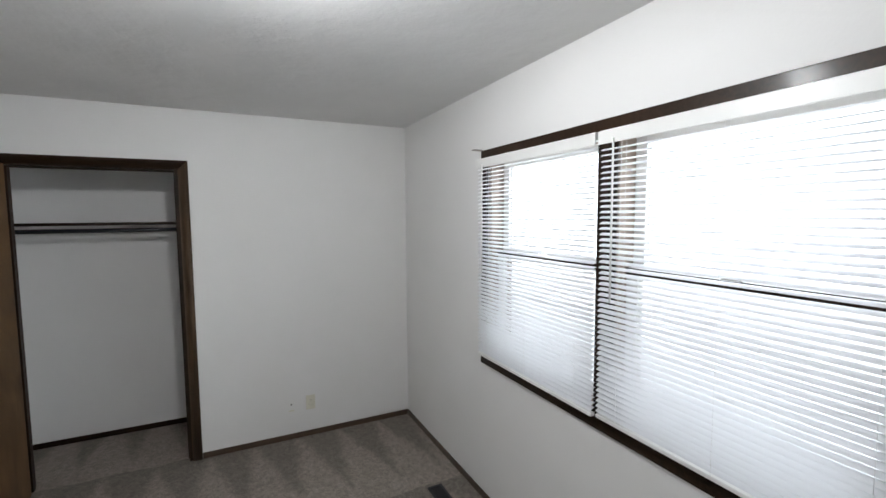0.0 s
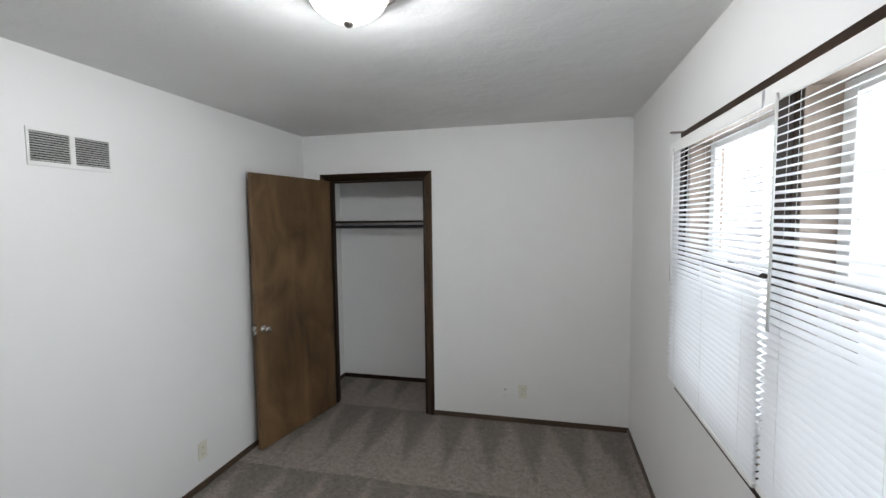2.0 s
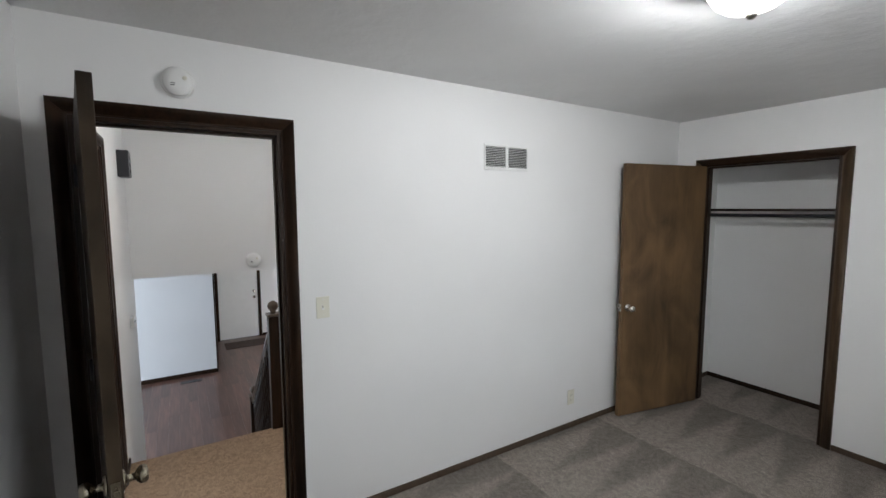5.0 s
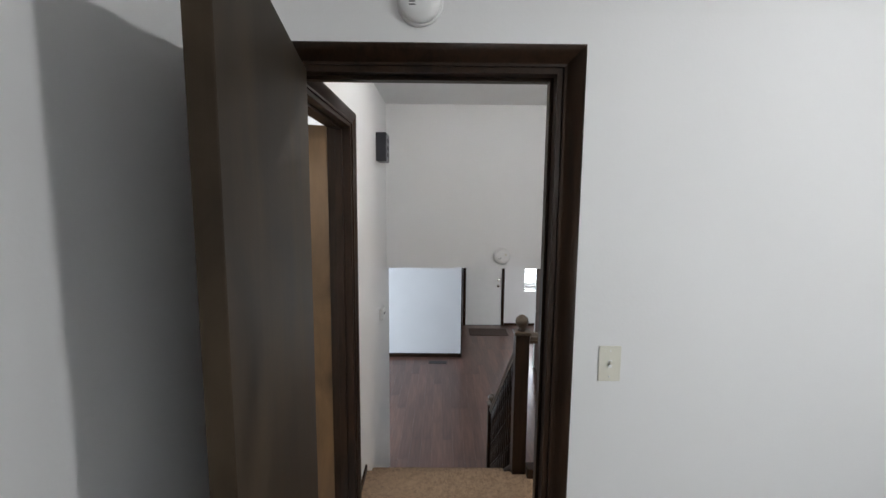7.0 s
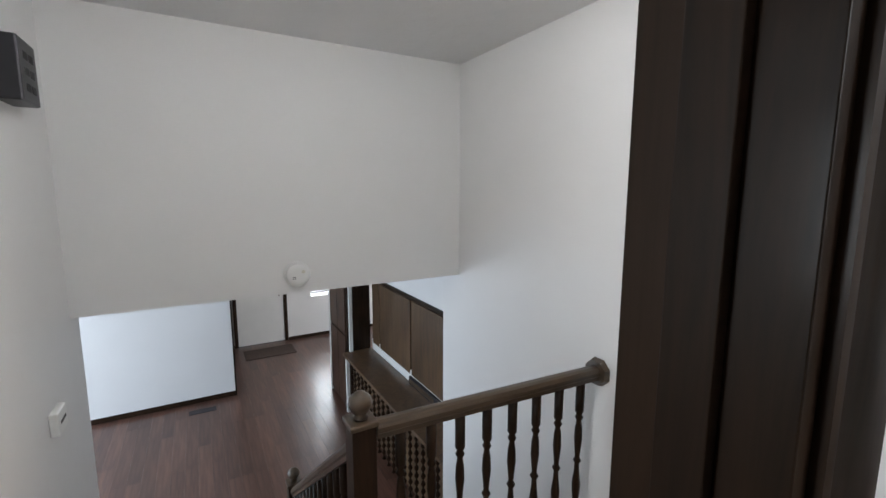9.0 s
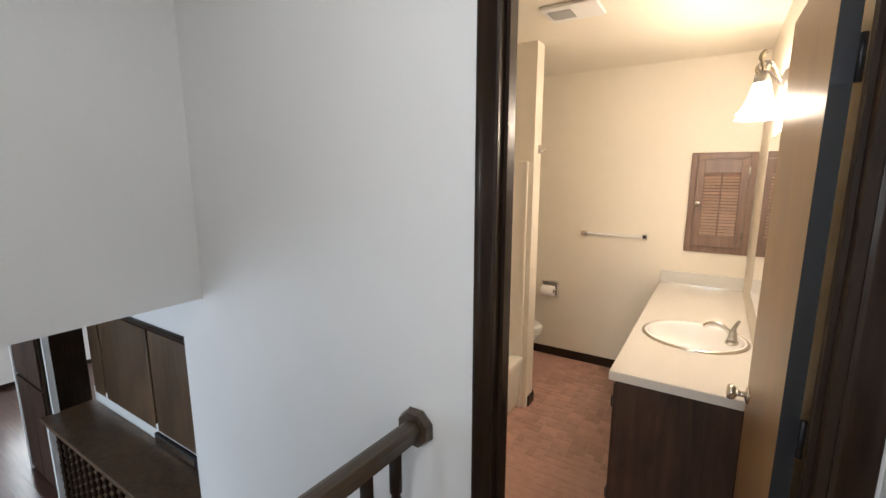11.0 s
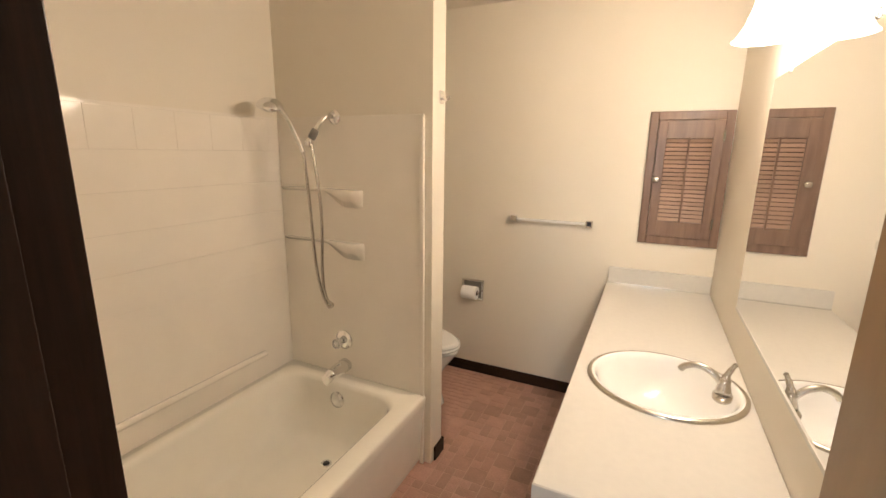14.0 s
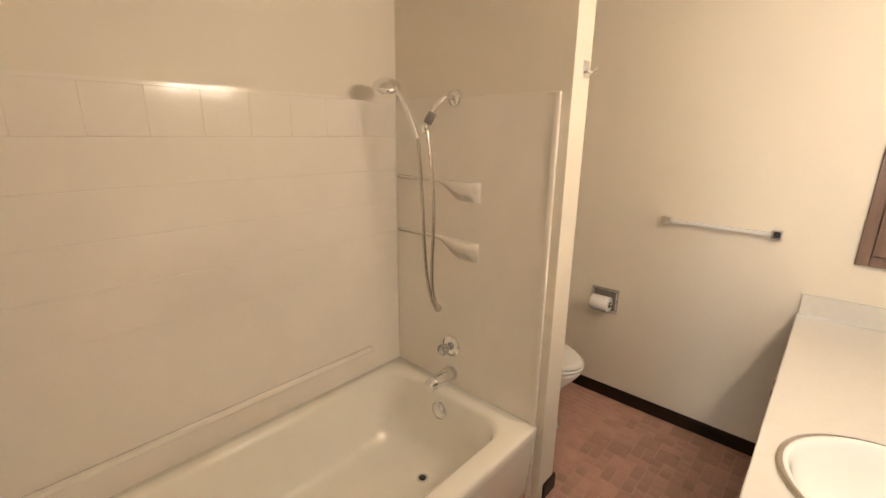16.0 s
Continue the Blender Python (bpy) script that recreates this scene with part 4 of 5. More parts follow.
def tub_mesh():
    """A tub as rings of a rounded rectangle: apron, rim, sloping well, floor."""
    cx, cy = (TX0 + TX1) / 2, (TY0 + TY1) / 2
    hx, hy = (TX1 - TX0) / 2, (TY1 - TY0) / 2

    def ring(ax0, ax1, ay0, ay1, r, z, n=8):
        out = []
        for qx, qy, a0 in ((1, 1, 0), (-1, 1, 90), (-1, -1, 180), (1, -1, 270)):
            px = cx + (ax1 - r if qx > 0 else -ax0 + r)
            py = cy + (ay1 - r if qy > 0 else -ay0 + r)
            for i in range(n):
                a = radians(a0 + 90 * i / (n - 1))
                out.append((px + r * math.cos(a), py + r * math.sin(a), z))
        return out

    rings = [ring(hx, hx - 0.042, hy, hy, 0.004, 0.0), ring(hx, hx - 0.03, hy, hy, 0.004, 0.05), ring(hx, hx - 0.006, hy, hy, 0.004, 0.33), ring(hx, hx, hy, hy, 0.006, RIM - 0.012), ring(hx, hx - 0.004, hy, hy, 0.008, RIM - 0.003), ring(hx, hx - 0.014, hy, hy, 0.012, RIM),
             ring(hx - 0.06, hx - 0.085, hy - 0.07, hy - 0.085, 0.10, RIM), ring(hx - 0.07, hx - 0.097, hy - 0.08, hy - 0.095, 0.11, RIM - 0.006), ring(hx - 0.078, hx - 0.105, hy - 0.09, hy - 0.102, 0.12, RIM - 0.025),
             ring(hx - 0.10, hx - 0.125, hy - 0.16, hy - 0.125, 0.13, 0.22), ring(hx - 0.13, hx - 0.15, hy - 0.25, hy - 0.15, 0.14, 0.10), ring(hx - 0.17, hx - 0.19, hy - 0.32, hy - 0.19, 0.14, 0.065), ring(hx - 0.24, hx - 0.26, hy - 0.42, hy - 0.26, 0.10, 0.058)]
    bm = bmesh.new()
    vs = [[bm.verts.new(p) for p in r] for r in rings]
    for a, b in zip(vs, vs[1:]):
        k = len(a)
        for i in range(k):
            bm.faces.new((a[i], a[(i + 1) % k], b[(i + 1) % k], b[i])).smooth = True
    bm.faces.new(vs[-1])
    bmesh.ops.recalc_face_normals(bm, faces=bm.faces)
    return bm


tub = thing("bathtub", "bisque enamelled alcove bathtub, empty", "bathtub", ((TX0 + TX1) / 2, (TY0 + TY1) / 2, 0))
part("shell", tub_mesh(), TUBM, tub)
part("drain", lathe([(0.026, 0.059), (0.026, 0.062), (0.02, 0.0625)], 20, Matrix.Translation((-3.285, 2.575, 0))), CHROME, tub)
part("drain_grate", lathe([(0.017, 0.0626), (0.017, 0.0632)], 16, Matrix.Translation((-3.285, 2.575, 0))), VOID, tub)
part("overflow_plate", moved(lathe([(0.042, 0), (0.042, 0.006), (0.024, 0.012), (0.005, 0.014)], 24, pose(0, 0, 0, 84)), Matrix.Translation((-3.335, 2.738, 0.305))), CHROME, tub)
for c in tub.children:
    c.matrix_basis = tub.matrix_basis.inverted()

STOP = 1.715      # top of the surround
sur = tagged(thing("tub_surround", "glossy bisque acrylic tub surround embossed with tiles and moulded shelves", "tub surround", (BW, 2.1, RIM)), kind="structure")
# long wall panel with embossed tile joints in its upper part
bm = bmesh.new()
px = BW + 0.012
box(bm, BW + 0.001, px, TY0, TY1, RIM - 0.005, STOP)
tile_w, tile_h = 0.158, 0.152
for r in range(5):
    z1 = STOP - 0.012 - r * tile_h
    if r:
        part("embossed_course", boxes((px - 0.001, px + 0.0026, TY0 + 0.06, TY1 - 0.012, z1 - tile_h - 0.0002, z1 + 0.0002), bev=0.0024), SURR, sur)
        continue
    for c in range(9):
        y0 = TY0 + 0.06 + c * tile_w
        if y0 + tile_w > TY1 - 0.05:
            continue
        part("embossed_tile", boxes((px - 0.001, px + 0.0026, y0 - 0.0002, y0 + tile_w + 0.0002, z1 - tile_h - 0.0002, z1 + 0.0002), bev=0.0024), SURR, sur)
part("long_panel", bm, SURR, sur)
part("ledge", boxes((px, px + 0.034, TY0, TY1 - 0.2, 0.50, 0.53), bev=0.014), SURR, sur, "moulded ledge along the tub")
part("end_panel", boxes((px, -2.90, TY1 - 0.008, TY1 + 0.005, RIM - 0.005, STOP), bev=0.002), SURR, sur)
part("edge_flange", boxes((-2.915, -2.893, TY1 - 0.016, TY1 - 0.001, 0.0, STOP), bev=0.005), SURR, sur)
part("end_panel", boxes((px, -2.90, TY0 - 0.006, TY0 + 0.006, RIM - 0.005, STOP), bev=0.002), SURR, sur)


def soap_shelf(z):
    bm = bmesh.new()
    n = 24
    rows = []
    for i in range(n + 1):
        f = i / n
        x = px + 0.02 + f * 0.50
        w = min(1.0, max(0.0, (f - 0.5) / 0.3))
        w = w * w * (3 - 2 * w)
        d = (0.006 + 0.030 * w + 0.016 * (1 - f) ** 3) * min(1.0, (1 - f) * 12 + 0.05)
        y1 = TY1 - 0.006
        rows.append([bm.verts.new((x, y1, z)), bm.verts.new((x, y1 - d, z - 0.002)), bm.verts.new((x, y1 - d * 0.8, z - 0.008 - 0.03 * w)), bm.verts.new((x, y1, z - 0.022 - 0.07 * w))])
    for a, b in zip(rows, rows[1:]):
        for i in range(4):
            bm.faces.new((a[i], a[(i + 1) % 4], b[(i + 1) % 4], b[i])).smooth = i in (1, 2)
    bm.faces.new(rows[0][::-1])
    bm.faces.new(rows[-1])
    bmesh.ops.recalc_face_normals(bm, faces=bm.faces)
    return bm


for z in (1.375, 1.115):
    part("soap_shelf", soap_shelf(z), SURR, sur, "moulded shelf")
for c in sur.children:
    c.matrix_basis = sur.matrix_basis.inverted()

# shower and tub fittings on the end wall
FY = TY1 - 0.009
SX = -3.372
shw = thing("hand_shower", "chrome hand shower on a wall arm with a hanging metal hose", "shower", (SX, FY, 1.71))
part("flange", lathe([(0.034, 0), (0.032, 0.008), (0.014, 0.014)], 24, pose(0, 0, 0, 90)), CHROME, shw)
part("arm", tube([(0, -0.01, 0), (-0.004, -0.05, 0.004), (-0.02, -0.085, -0.03), (-0.04, -0.11, -0.085)], 0.011, 12, 2), CHROME, shw)
part("swivel", tube([(-0.032, -0.10, -0.062), (-0.045, -0.117, -0.10)], 0.018, 14), BRONZE, shw, "dark swivel collar")
part("bracket", tube([(-0.045, -0.117, -0.10), (-0.058, -0.135, -0.135)], 0.016, 12), CHROME, shw)
part("wand", tube([(-0.066, -0.15, -0.165), (-0.10, -0.16, -0.08), (-0.135, -0.165, -0.01), (-0.17, -0.175, 0.035)], [0.011] * 13 + [0.013] * 30, 12, 2), CHROME, shw)
head = part("spray_head", moved(lathe([(0.016, 0.024), (0.042, 0.018), (0.058, 0.004), (0.059, -0.006), (0.053, -0.011)], 28), pose(-0.215, -0.185, 0.045, 16, 22, 0)), CHROME, shw)
part("spray_face", moved(lathe([(0.05, -0.0112), (0.05, -0.013)], 28), pose(-0.215, -0.185, 0.045, 16, 22, 0)), BRONZE, head)


def hose(points, r):
    bm = tube(points, r, 8, 3)
    return bm


part("hose", hose([(-0.066, -0.15, -0.165), (-0.062, -0.13, -0.40), (-0.075, -0.10, -0.70), (-0.05, -0.09, -0.86), (-0.012, -0.085, -0.93), (0.006, -0.08, -0.905)], 0.0075), NICKEL, shw, "ribbed metal hose")
part("hose", hose([(-0.045, -0.118, -0.12), (-0.018, -0.11, -0.34), (-0.02, -0.10, -0.52), (-0.04, -0.095, -0.74), (-0.03, -0.09, -0.88), (0.006, -0.08, -0.905)], 0.0072), NICKEL, shw)
tv = thing("tub_valve", "chrome single-handle tub valve on the surround", "tap", (SX + 0.005, FY, 0.585))
part("escutcheon", lathe([(0.052, 0), (0.050, 0.007), (0.024, 0.013)], 28, pose(0, 0, 0, 90)), CHROME, tv)
part("handle", lathe([(0.018, 0.012), (0.02, 0.03), (0.027, 0.04), (0.027, 0.062), (0.02, 0.07), (0.004, 0.072)], 8, pose(-0.008, 0, -0.004, 90)), CLEAR, tv, "clear acrylic handle")
sp = thing("tub_spout", "chrome tub spout over the tub rim", "tap", (SX + 0.008, FY, 0.442))
bm = bmesh.new()
sec = [(0.0, 0.03, 0.032), (-0.05, 0.031, 0.030), (-0.10, 0.026, 0.024), (-0.135, 0.010, 0.020)]
rr = []
for y, top, wd in sec:
    low = -0.026 if y > -0.12 else -0.034
    rr.append([bm.verts.new((wd * math.cos(a), y, (top if math.sin(a) > 0 else -low) * math.sin(a))) for a in [2 * math.pi * i / 16 for i in range(16)]])
for a, b in zip(rr, rr[1:]):
    for i in range(16):
        bm.faces.new((a[i], a[(i + 1) % 16], b[(i + 1) % 16], b[i])).smooth = True
bm.faces.new(rr[0])
bm.faces.new(rr[-1][::-1])
bmesh.ops.recalc_face_normals(bm, faces=bm.faces)
part("body", moved(bm, Matrix.Scale(1.2, 4)), CHROME, sp)

hk = thing("robe_hook", "small chrome robe hook on the wing wall end", "hook", (-2.862, 2.95, 1.79))
part("plate", boxes((0, 0.006, -0.022, 0.022, -0.028, 0.028), bev=0.002), CHROME, hk)
part("prong", tube([(0.004, 0, -0.005), (0.03, 0, -0.012), (0.045, 0, 0.004)], 0.006, 8, 2), CHROME, hk)

# ---- bathroom: far wall ----
tb = thing("towel_bar", "cream towel bar between square chrome posts on the wall", "towel bar", (-2.533, BN, 1.147))
for x in (-0.232, 0.232):
    p = part("post", boxes((x - 0.021, x + 0.021, -0.045, 0, -0.021, 0.021), bev=0.003), CHROME, tb)
    part("post_inset", boxes((x - 0.013, x + 0.013, -0.0475, -0.0455, -0.013, 0.013), bev=0.001), BLACK if x > 0 else CHROME, p)
part("bar", boxes((-0.211, 0.211, -0.034, -0.018, -0.011, 0.005), bev=0.002), CHINA, tb, "cream acrylic bar")
tp = thing("toilet_paper_holder", "recessed chrome toilet paper holder in the wall", "paper holder", (-3.045, BN, 0.622))
part("frame", boxes((-0.08, 0.08, -0.010, 0, 0.058, 0.074), (-0.08, 0.08, -0.010, 0, -0.074, -0.058), (-0.08, -0.064, -0.010, 0, -0.058, 0.058), (0.064, 0.08, -0.010, 0, -0.058, 0.058), bev=0.003), CHROME, tp)
part("recess", boxes((-0.064, 0.064, -0.002, -0.0005, -0.058, 0.058)), BRONZE, tp)
roll = thing("toilet_paper_roll", "half-used white toilet paper roll in the holder", "toilet paper", (-3.05, BN - 0.047, 0.609))
part("paper", lathe([(0.019, -0.052), (0.045, -0.052), (0.046, -0.05), (0.046, 0.05), (0.045, 0.052), (0.019, 0.052)], 28, pose(0, 0, 0, 0, 90, 0)), PAPER, roll)
part("core", lathe([(0.018, 0.0525), (0.018, 0.054)], 20, pose(0, 0, 0, 0, 90, 0)), VOID, roll)
part("spindle", lathe([(0.008, -0.066), (0.008, 0.066)], 10, pose(0, 0, 0, 0, 90, 0)), CHROME, roll)

CZ0, CZ1, CX0, CX1 = 1.062, 1.784, -2.03, BE - 0.004
mc = thing("medicine_cabinet", "brown louvred wooden cabinet set in the wall, closed", "cabinet", ((CX0 + CX1) / 2, BN, CZ0))
cw, chh = (CX1 - CX0) / 2, CZ1 - CZ0
for s in (-1, 1):
    part("face_frame", boxes((s * cw, s * (cw - 0.042), -0.018, 0, 0, chh), bev=0.003), LOUV, mc)
part("face_frame", boxes((-cw + 0.042, cw - 0.042, -0.018, 0, 0, 0.045), bev=0.003), LOUV, mc)
part("face_frame", boxes((-cw + 0.042, cw - 0.042, -0.018, 0, chh - 0.045, chh), bev=0.003), LOUV, mc)
dw, dz0, dz1 = cw - 0.044, 0.047, chh - 0.047
dr = part("door", boxes((-dw, -dw + 0.045, -0.030, -0.006, dz0, dz1), (dw - 0.045, dw, -0.030, -0.006, dz0, dz1), (-dw + 0.045, dw - 0.045, -0.030, -0.006, dz0, dz0 + 0.085), (-dw + 0.045, dw - 0.045, -0.030, -0.006, dz1 - 0.095, dz1), bev=0.002), LOUV, mc)
part("door_back", boxes((-dw, dw, -0.0055, -0.0045, dz0, dz1)), DARK, dr)
lz0, lz1 = dz0 + 0.085, dz1 - 0.095
lme = mesh_of(moved(boxes((-dw + 0.046, dw - 0.046, -0.0102, 0.0102, -0.002, 0.002), bev=0.001), Matrix.Rotation(radians(62), 4, "X")), LOUVX, "slat")
for i in range(20):
    s = new("slat", lme)
    s.parent = dr
    s.location = (0, -0.018, lz0 + (i + 0.5) * (lz1 - lz0) / 20)
part("tilt_rod", boxes((-0.005, 0.005, -0.042, -0.033, lz0 - 0.012, lz1 + 0.008), bev=0.002), LOUV, dr)
part("knob", moved(lathe([(0.008, 0), (0.008, 0.012), (0.017, 0.018), (0.018, 0.026), (0.012, 0.031), (0.002, 0.032)], 20, pose(0, 0, 0, 90)), Matrix.Translation((-dw + 0.016, -0.03, chh * 0.5))), NICKEL, dr, "round satin metal knob")
for z in (0.13, chh - 0.13):
    part("hinge", boxes((dw - 0.004, dw + 0.008, -0.034, -0.018, z - 0.028, z + 0.028), bev=0.002), BRASS, mc)

# ---- bathroom: vanity ----
VX0, VY0, VZ = -2.172, 2.03, 0.80
vb = thing("vanity_cabinet", "dark walnut bathroom vanity cabinet with doors", "vanity", ((VX0 + BE) / 2, (VY0 + BN) / 2, 0))
part("body", boxes((VX0 + 0.035, VX0 + 0.05, VY0 + 0.028, BN - 0.002, 0.09, VZ - 0.041), (VX0 + 0.05, BE - 0.003, VY0 + 0.028, BN - 0.002, 0.09, 0.11)), VAN, vb)
part("end_panel", boxes((VX0 + 0.035, BE - 0.003, VY0 + 0.012, VY0 + 0.028, 0.0, VZ - 0.041), bev=0.001), VAN, vb)
part("toe_kick", boxes((VX0 + 0.10, BE - 0.003, VY0 + 0.029, BN - 0.002, 0, 0.09)), DARKX, vb)
for i in range(4):
    y0 = VY0 + 0.03 + i * 0.455
    d = part("door", boxes((VX0 + 0.017, VX0 + 0.034, y0, y0 + 0.44, 0.12, 0.73), bev=0.004), VAN, vb)
    part("knob", lathe([(0.008, 0), (0.008, 0.012), (0.016, 0.02), (0.012, 0.028), (0.002, 0.03)], 14, pose(VX0 + 0.017, y0 + (0.40 if i % 2 == 0 else 0.04), 0.62, 0, -90, 0)), BRASS, d)
    for z in (0.2, 0.65):
        part("hinge", boxes((VX0 + 0.012, VX0 + 0.018, y0 - 0.008, y0 + 0.006, z - 0.025, z + 0.025), bev=0.001), BLACK, d)
for c in vb.children:
    c.matrix_basis = vb.matrix_basis.inverted()

SCX, SCY, SA, SB = -1.885, 2.68, 0.235, 0.222      # basin centre and half axes along x and y
ctp = thing("bathroom_counter", "white laminate vanity counter with low backsplash", "counter", ((VX0 + BE) / 2, (VY0 + BN) / 2, VZ))
bm = bmesh.new()
NSEG = 48
x0, x1, y0, y1 = VX0, BE - 0.002, VY0, BN - 0.002


def square_ring(z, inset=0.0):
    out = []
    for i in range(NSEG):
        a = 2 * math.pi * (i + 0.5) / NSEG
        dx, dy = math.cos(a), math.sin(a)
        t = min(((x1 - inset if dx > 0 else x0 + inset) - SCX) / dx if abs(dx) > 1e-6 else 9, ((y1 - inset if dy > 0 else y0 + inset) - SCY) / dy if abs(dy) > 1e-6 else 9)
        out.append((SCX + dx * t, SCY + dy * t, z))
    for cx, cy in ((x0 + inset, y0 + inset), (x1 - inset, y0 + inset), (x0 + inset, y1 - inset), (x1 - inset, y1 - inset)):
        k = min(range(NSEG), key=lambda i: (out[i][0] - cx) ** 2 + (out[i][1] - cy) ** 2)
        out[k] = (cx, cy, z)
    return out


def oval(z, k):
    return [(SCX + SA * k * math.cos(2 * math.pi * (i + 0.5) / NSEG), SCY + SB * k * math.sin(2 * math.pi * (i + 0.5) / NSEG), z) for i in range(NSEG)]


rings = [[bm.verts.new(p) for p in r] for r in (oval(VZ - 0.04, 0.95), square_ring(VZ - 0.04), square_ring(VZ - 0.003), square_ring(VZ, 0.003), oval(VZ, 0.95))]
for a, b in zip(rings, rings[1:] + rings[:1]):
    for i in range(NSEG):
        bm.faces.new((a[i], a[(i + 1) % NSEG], b[(i + 1) % NSEG], b[i]))
bmesh.ops.recalc_face_normals(bm, faces=bm.faces)
part("worktop", bm, LAM, ctp)
part("backsplash", boxes((VX0 + 0.004, BE - 0.004, BN - 0.022, BN - 0.002, VZ, VZ + 0.098), bev=0.003), LAM, ctp)
part("metal_strip", boxes((VX0 + 0.006, BE - 0.004, BN - 0.0255, BN - 0.0225, VZ, VZ + 0.007)), CHROME, ctp)
for c in ctp.children:
    c.matrix_basis = ctp.matrix_basis.inverted()

bs = thing("wash_basin", "oval white basin with a metal rim set in the counter", "sink", (SCX, SCY, VZ))
bm = bmesh.new()
prof = [(1.0, 0.003), (0.985, 0.010), (0.955, 0.012), (0.93, 0.006), (0.90, -0.012), (0.84, -0.055), (0.72, -0.10), (0.5, -0.132), (0.22, -0.143), (0.1, -0.145)]
rr = [[bm.verts.new((SA * k * math.cos(2 * math.pi * i / 48), SB * k * math.sin(2 * math.pi * i / 48), z)) for i in range(48)] for k, z in prof]
for a, b in zip(rr, rr[1:]):
    for i in range(48):
        bm.faces.new((a[i], a[(i + 1) % 48], b[(i + 1) % 48], b[i])).smooth = True
bm.faces.new(rr[-1])
bmesh.ops.recalc_face_normals(bm, faces=bm.faces)
part("bowl", bm, CHINA, bs)
bm = bmesh.new()
rr = [[bm.verts.new((SA * k * math.cos(2 * math.pi * i / 48), SB * k * math.sin(2 * math.pi * i / 48), z)) for i in range(48)] for k, z in ((1.045, 0.0005), (1.04, 0.007), (1.005, 0.0105), (0.985, 0.0105))]
for a, b in zip(rr, rr[1:]):
    for i in range(48):
        bm.faces.new((a[i], a[(i + 1) % 48], b[(i + 1) % 48], b[i])).smooth = True
part("rim", bm, NICKEL, bs, "satin metal rim")
part("drain", lathe([(0.024, -0.1445), (0.024, -0.141), (0.016, -0.140)], 18), CHROME, bs)
fa = thing("basin_faucet", "satin nickel single-lever basin faucet", "faucet", (SCX + 0.165, SCY - 0.035, VZ + 0.011), rz=168)
part("deck_plate", moved(lathe([(0.034, 0), (0.034, 0.006), (0.028, 0.012), (0.01, 0.014)], 24), Matrix.Diagonal((0.85, 1.45, 1, 1))), NICKEL, fa)
part("body", lathe([(0.026, 0.01), (0.021, 0.028), (0.0165, 0.048), (0.017, 0.058), (0.010, 0.066)], 20), NICKEL, fa)
part("spout", tube([(0.005, 0, 0.04), (0.035, 0, 0.075), (0.075, 0, 0.088), (0.112, 0, 0.074), (0.125, 0, 0.056)], 0.0105, 12, 2), NICKEL, fa)
part("lever", tube([(0, 0, 0.06), (-0.004, 0, 0.08), (-0.016, 0, 0.108), (-0.022, 0, 0.118)], [0.012] * 5 + [0.009] * 4 + [0.007] * 10, 10, 2), NICKEL, fa)

mi = thing("wall_mirror", "large frameless wall mirror above the vanity", "mirror", (BE, 2.6, 0.975))
part("glass", boxes((-0.007, -0.001, -0.56, 0.515, 0, 0.845), bev=0.0015), MIRROR, mi)
part("lower_channel", boxes((-0.010, -0.0005, -0.56, 0.515, -0.012, 0.0)), LAM, mi)
for y in (-0.3, 0.3):
    part("clip", boxes((-0.011, -0.006, y, y + 0.02, 0.835, 0.855), bev=0.002), CLEAR, mi)

# vanity light
vl = thing("vanity_light", "two-light wall lamp with frosted bell shades on scrolled arms, lit", "wall lamp", (BE, 2.715, 2.03))
part("back_plate", moved(lathe([(0.07, 0), (0.067, 0.012), (0.04, 0.022), (0.01, 0.026)], 28, pose(0, 0, 0, 0, -90, 0)), Matrix.Diagonal((1, 1.5, 1, 1))), BRONZE, vl)
for y in (0.135, -0.135):
    part("arm", tube([(-0.015, y * 0.25, 0.0), (-0.05, y * 0.55, 0.06), (-0.075, y * 0.9, 0.095), (-0.098, y, 0.055), (-0.098, y, 0.02)], 0.006, 8, 3), BRONZE, vl)
    part("scroll", tube([(-0.098 + 0.03 * math.cos(a) * (1 - a / 9), y, 0.06 + 0.03 * math.sin(a) * (1 - a / 9)) for a in [i * 0.5 for i in range(14)]], 0.0035, 6, 1), BRONZE, vl)
    part("fitter", lathe([(0.012, 0.05), (0.022, 0.03), (0.033, 0.012), (0.033, 0.0)], 18, Matrix.Translation((-0.098, y, -0.005))), BRONZE, vl)
    part("leaf_finial", tube([(-0.098, y, 0.045), (-0.103, y, 0.075), (-0.112, y + 0.004, 0.105), (-0.100, y + 0.006, 0.128), (-0.088, y + 0.006, 0.120)], [0.007] * 8 + [0.010] * 8 + [0.006] * 30, 8, 2), BRASS, vl, "curled dark metal leaf")
    sh_ = bmesh.new()
    pf = [(0.030, 0.0), (0.036, -0.02), (0.044, -0.055), (0.056, -0.09), (0.073, -0.12), (0.084, -0.132)]
    rr = [[sh_.verts.new((-0.098 + r * math.cos(2 * math.pi * i / 32), y + r * math.sin(2 * math.pi * i / 32), z)) for i in range(32)] for r, z in pf]
    for a, b in zip(rr, rr[1:]):
        for i in range(32):
            sh_.faces.new((a[i], a[(i + 1) % 32], b[(i + 1) % 32], b[i])).smooth = True
    s = part("shade", sh_, SHADE, vl, "glowing frosted bell shade")
    s.visible_shadow = False

# toilet, its bowl past the wing wall
to = thing("toilet", "white two-piece toilet with a closed lid", "toilet", (BW, 3.39, 0))


def egg(cx, w, l0, l1, z, n=28):
    out = []
    for i in range(n):
        a = 2 * math.pi * i / n
        c = math.cos(a)
        out.append((cx + (l1 if c > 0 else l0) * c, w * math.sin(a), z))
    return out


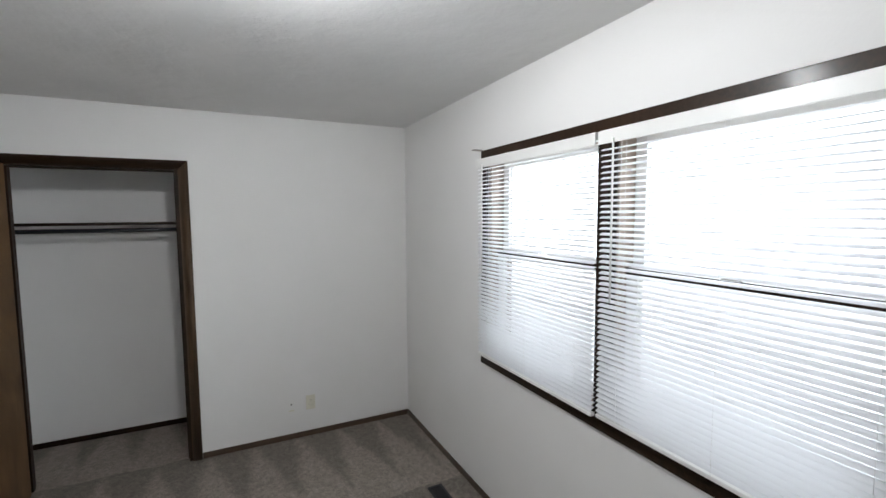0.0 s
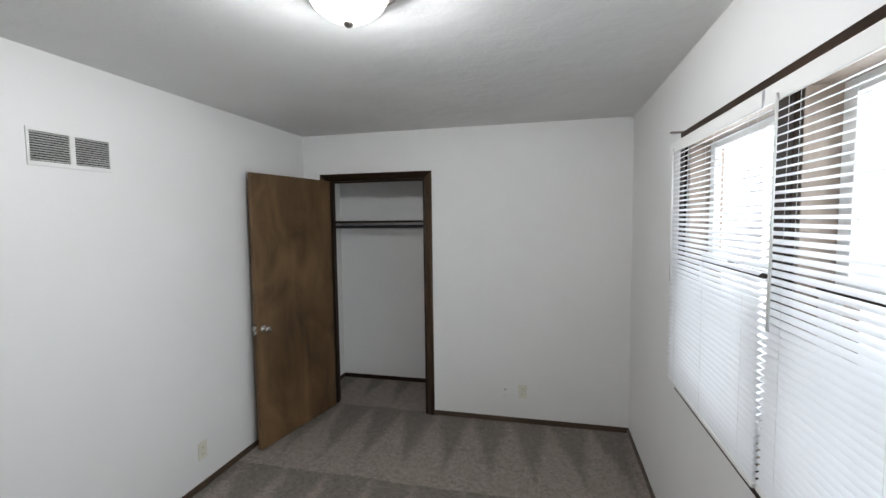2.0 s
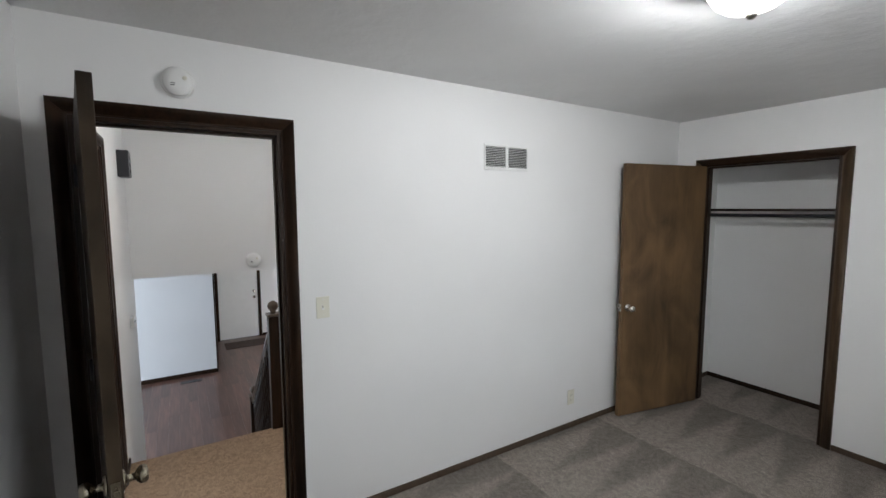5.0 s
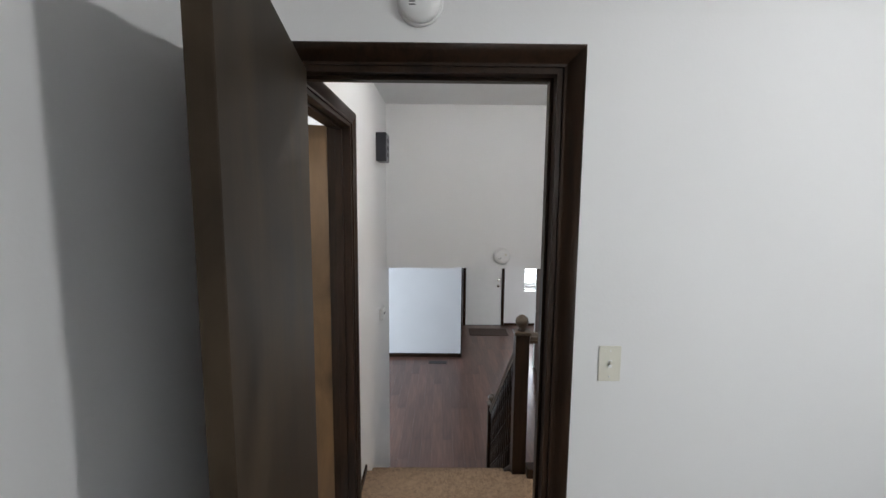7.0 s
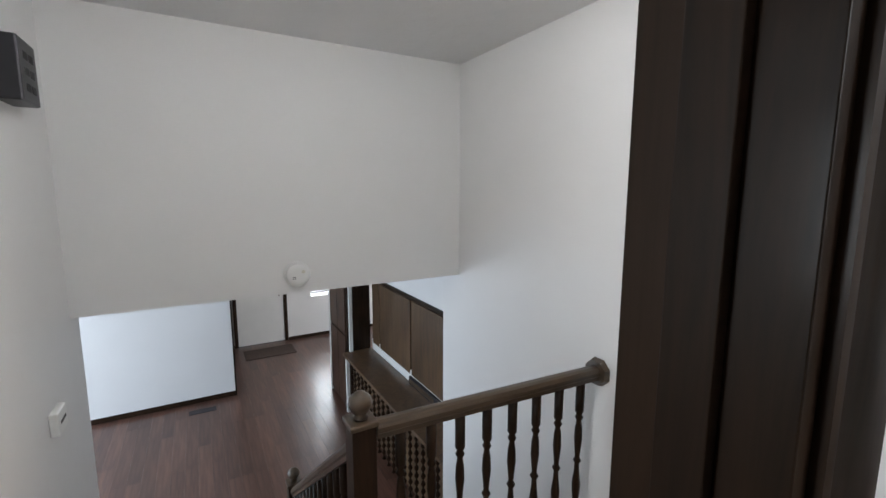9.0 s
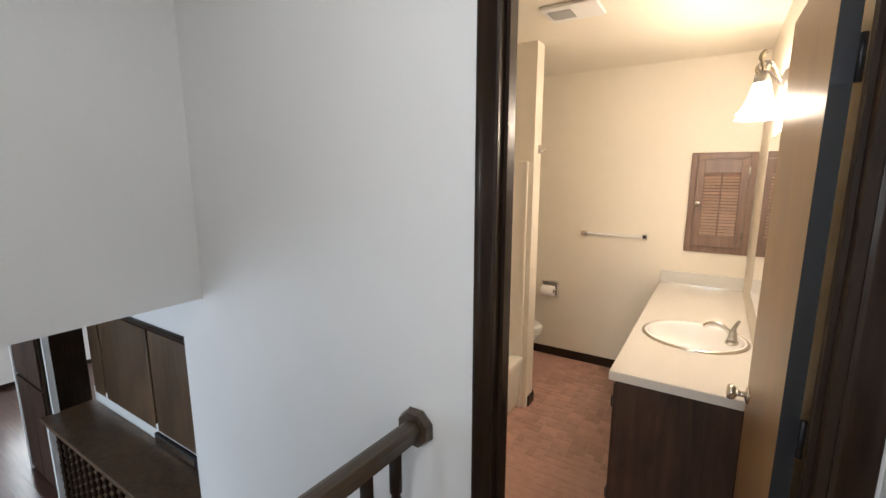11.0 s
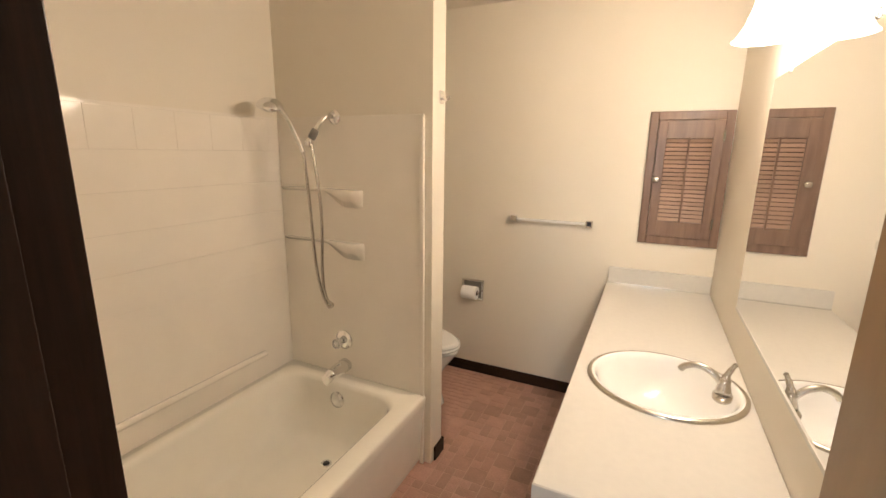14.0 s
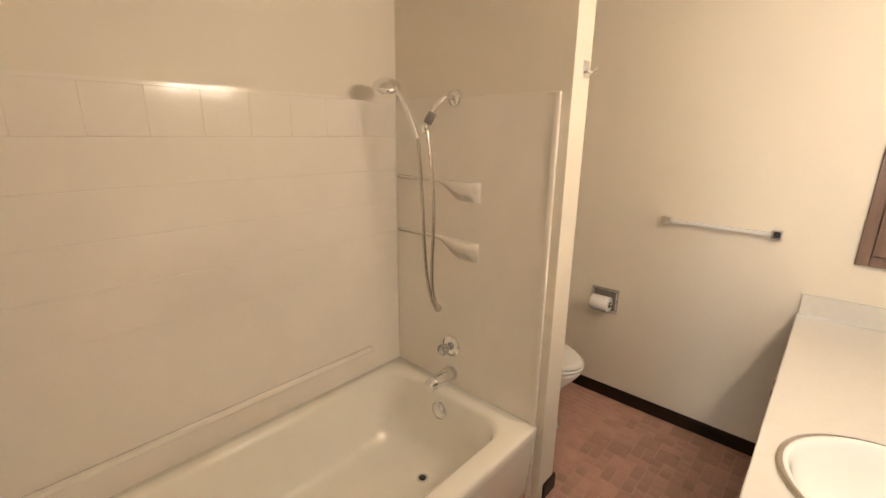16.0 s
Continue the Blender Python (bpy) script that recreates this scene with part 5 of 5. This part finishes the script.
def loft(rings_, cap=True):
    bm = bmesh.new()
    vs = [[bm.verts.new(p) for p in r] for r in rings_]
    for a, b in zip(vs, vs[1:]):
        k = len(a)
        for i in range(k):
            bm.faces.new((a[i], a[(i + 1) % k], b[(i + 1) % k], b[i])).smooth = True
    if cap:
        bm.faces.new(vs[0][::-1])
        bm.faces.new(vs[-1])
    bmesh.ops.recalc_face_normals(bm, faces=bm.faces)
    return bm


part("bowl", loft([egg(0.42, 0.11, 0.20, 0.30, 0), egg(0.42, 0.105, 0.20, 0.28, 0.06), egg(0.42, 0.10, 0.2, 0.25, 0.17), egg(0.46, 0.14, 0.22, 0.28, 0.27), egg(0.48, 0.18, 0.24, 0.325, 0.36), egg(0.48, 0.185, 0.24, 0.33, 0.385)]), CHINA, to)
part("seat", loft([egg(0.48, 0.19, 0.22, 0.335, 0.388), egg(0.48, 0.193, 0.22, 0.338, 0.398), egg(0.48, 0.188, 0.22, 0.333, 0.406)]), CHINA, to)
part("lid", loft([egg(0.48, 0.189, 0.22, 0.334, 0.409), egg(0.48, 0.19, 0.22, 0.335, 0.418), egg(0.48, 0.17, 0.2, 0.31, 0.432)]), CHINA, to)
part("tank", boxes((0.01, 0.20, -0.23, 0.23, 0.37, 0.72), bev=0.02), CHINA, to)
part("tank_lid", boxes((0.005, 0.21, -0.24, 0.24, 0.721, 0.755), bev=0.012), CHINA, to)
part("lever", tube([(0.2, 0.17, 0.66), (0.225, 0.17, 0.66), (0.225, 0.10, 0.655)], 0.006, 8, 1), CHROME, to)

fan = thing("exhaust_fan", "white ceiling exhaust fan with a dark inlet grille", "exhaust fan", (-2.535, 2.47, H))
part("cover", boxes((-0.135, 0.135, -0.11, 0.11, -0.018, -0.001), bev=0.005), METALW, fan)
part("inlet", boxes((-0.115, 0.0, -0.06, 0.06, -0.0195, -0.0181)), VOID, fan)
for i in range(9):
    part("slat", boxes((-0.113 + i * 0.0128, -0.109 + i * 0.0128, -0.06, 0.06, -0.021, -0.0196)), METALW, fan)

# ---- many small pieces: laminate planks, floor tiles ----
floor_low = bpy.data.objects["floor_lower"]
pm = {}


def plank_mesh(length):
    key = round(length, 2)
    if key not in pm:
        pm[key] = mesh_of(boxes((0.0002, key - 0.0002, 0.0002, 0.1268, 0, 0.008), bev=0.0004), PLANK, "plank")
    return pm[key]


for r in range(24):
    y = -1.75 + r * 0.127
    first = True
    x = -9.915
    lens = [random.choice((0.4, 0.8, 1.2))]
    while x < -4.0:
        L = lens[0] if first else 1.2
        first = False
        L = round(min(L, -2.66 - x), 2)
        o = new("plank", plank_mesh(L))
        o.parent = floor_low
        o.location = (x, y, LOW - 0.008)
        x += L
bm = boxes((-9.915, -2.66, -4.6, -1.75, LOW - 0.008, LOW - 0.0005), (-9.915, -2.66, -1.75 + 24 * 0.127, 3.6, LOW - 0.008, LOW - 0.0005), (-3.99, -2.66, -1.75, -1.75 + 24 * 0.127, LOW - 0.008, LOW - 0.0015))
tagged(part("far_planks", bm, PLANK, floor_low), kind="stuff")

floor_b = bpy.data.objects["floor_bathroom"]
TS = 0.051
sizes = {}


def tile_mesh(a, b):
    if (a, b) not in sizes:
        g = 0.0022
        sizes[(a, b)] = mesh_of(boxes((g, a * TS - g, g, b * TS - g, -0.006, 0.0), bev=0.001), TILE, "tile")
    return sizes[(a, b)]


rows_, cols_ = int((BN - 0.012 - HN) / TS), int((-2.03 + 2.90) / TS) + 2
taken = np.zeros((rows_, cols_), dtype=bool)
made = []
for r in range(rows_):
    for c in range(cols_):
        if taken[r, c]:
            continue
        a, b = random.choice(((1, 1), (1, 1), (1, 1), (2, 1), (1, 2), (2, 2)))
        if c + a > cols_ or r + b > rows_ or taken[r:r + b, c:c + a].any():
            a = b = 1
        taken[r:r + b, c:c + a] = True
        made.append((r, c, a, b))
rest = []
count = 0
for r, c, a, b in made:
    x, y = -2.93 + c * TS, BN - 0.013 - (r + b) * TS
    if y > 2.05 and x > -2.93 and count < 300:
        o = new("tile", tile_mesh(a, b))
        o.parent = floor_b
        o.location = (x, y, 0)
        count += 1
    else:
        rest.append((x, y, a, b))
bm = bmesh.new()
for x, y, a, b in rest:
    box(bm, x + 0.002, x + a * TS - 0.002, y + 0.002, y + b * TS - 0.002, -0.006, 0.0)
for i in range(18):
    for k in range(20):
        box(bm, -3.75 + i * TS * 0.9, -3.75 + (i + 1) * TS * 0.9 - 0.003, 3.05 + k * TS * 0.8, 3.05 + (k + 1) * TS * 0.8 - 0.003, -0.006, 0.0)
tagged(part("far_tiles", bm, TILE, floor_b), kind="stuff")
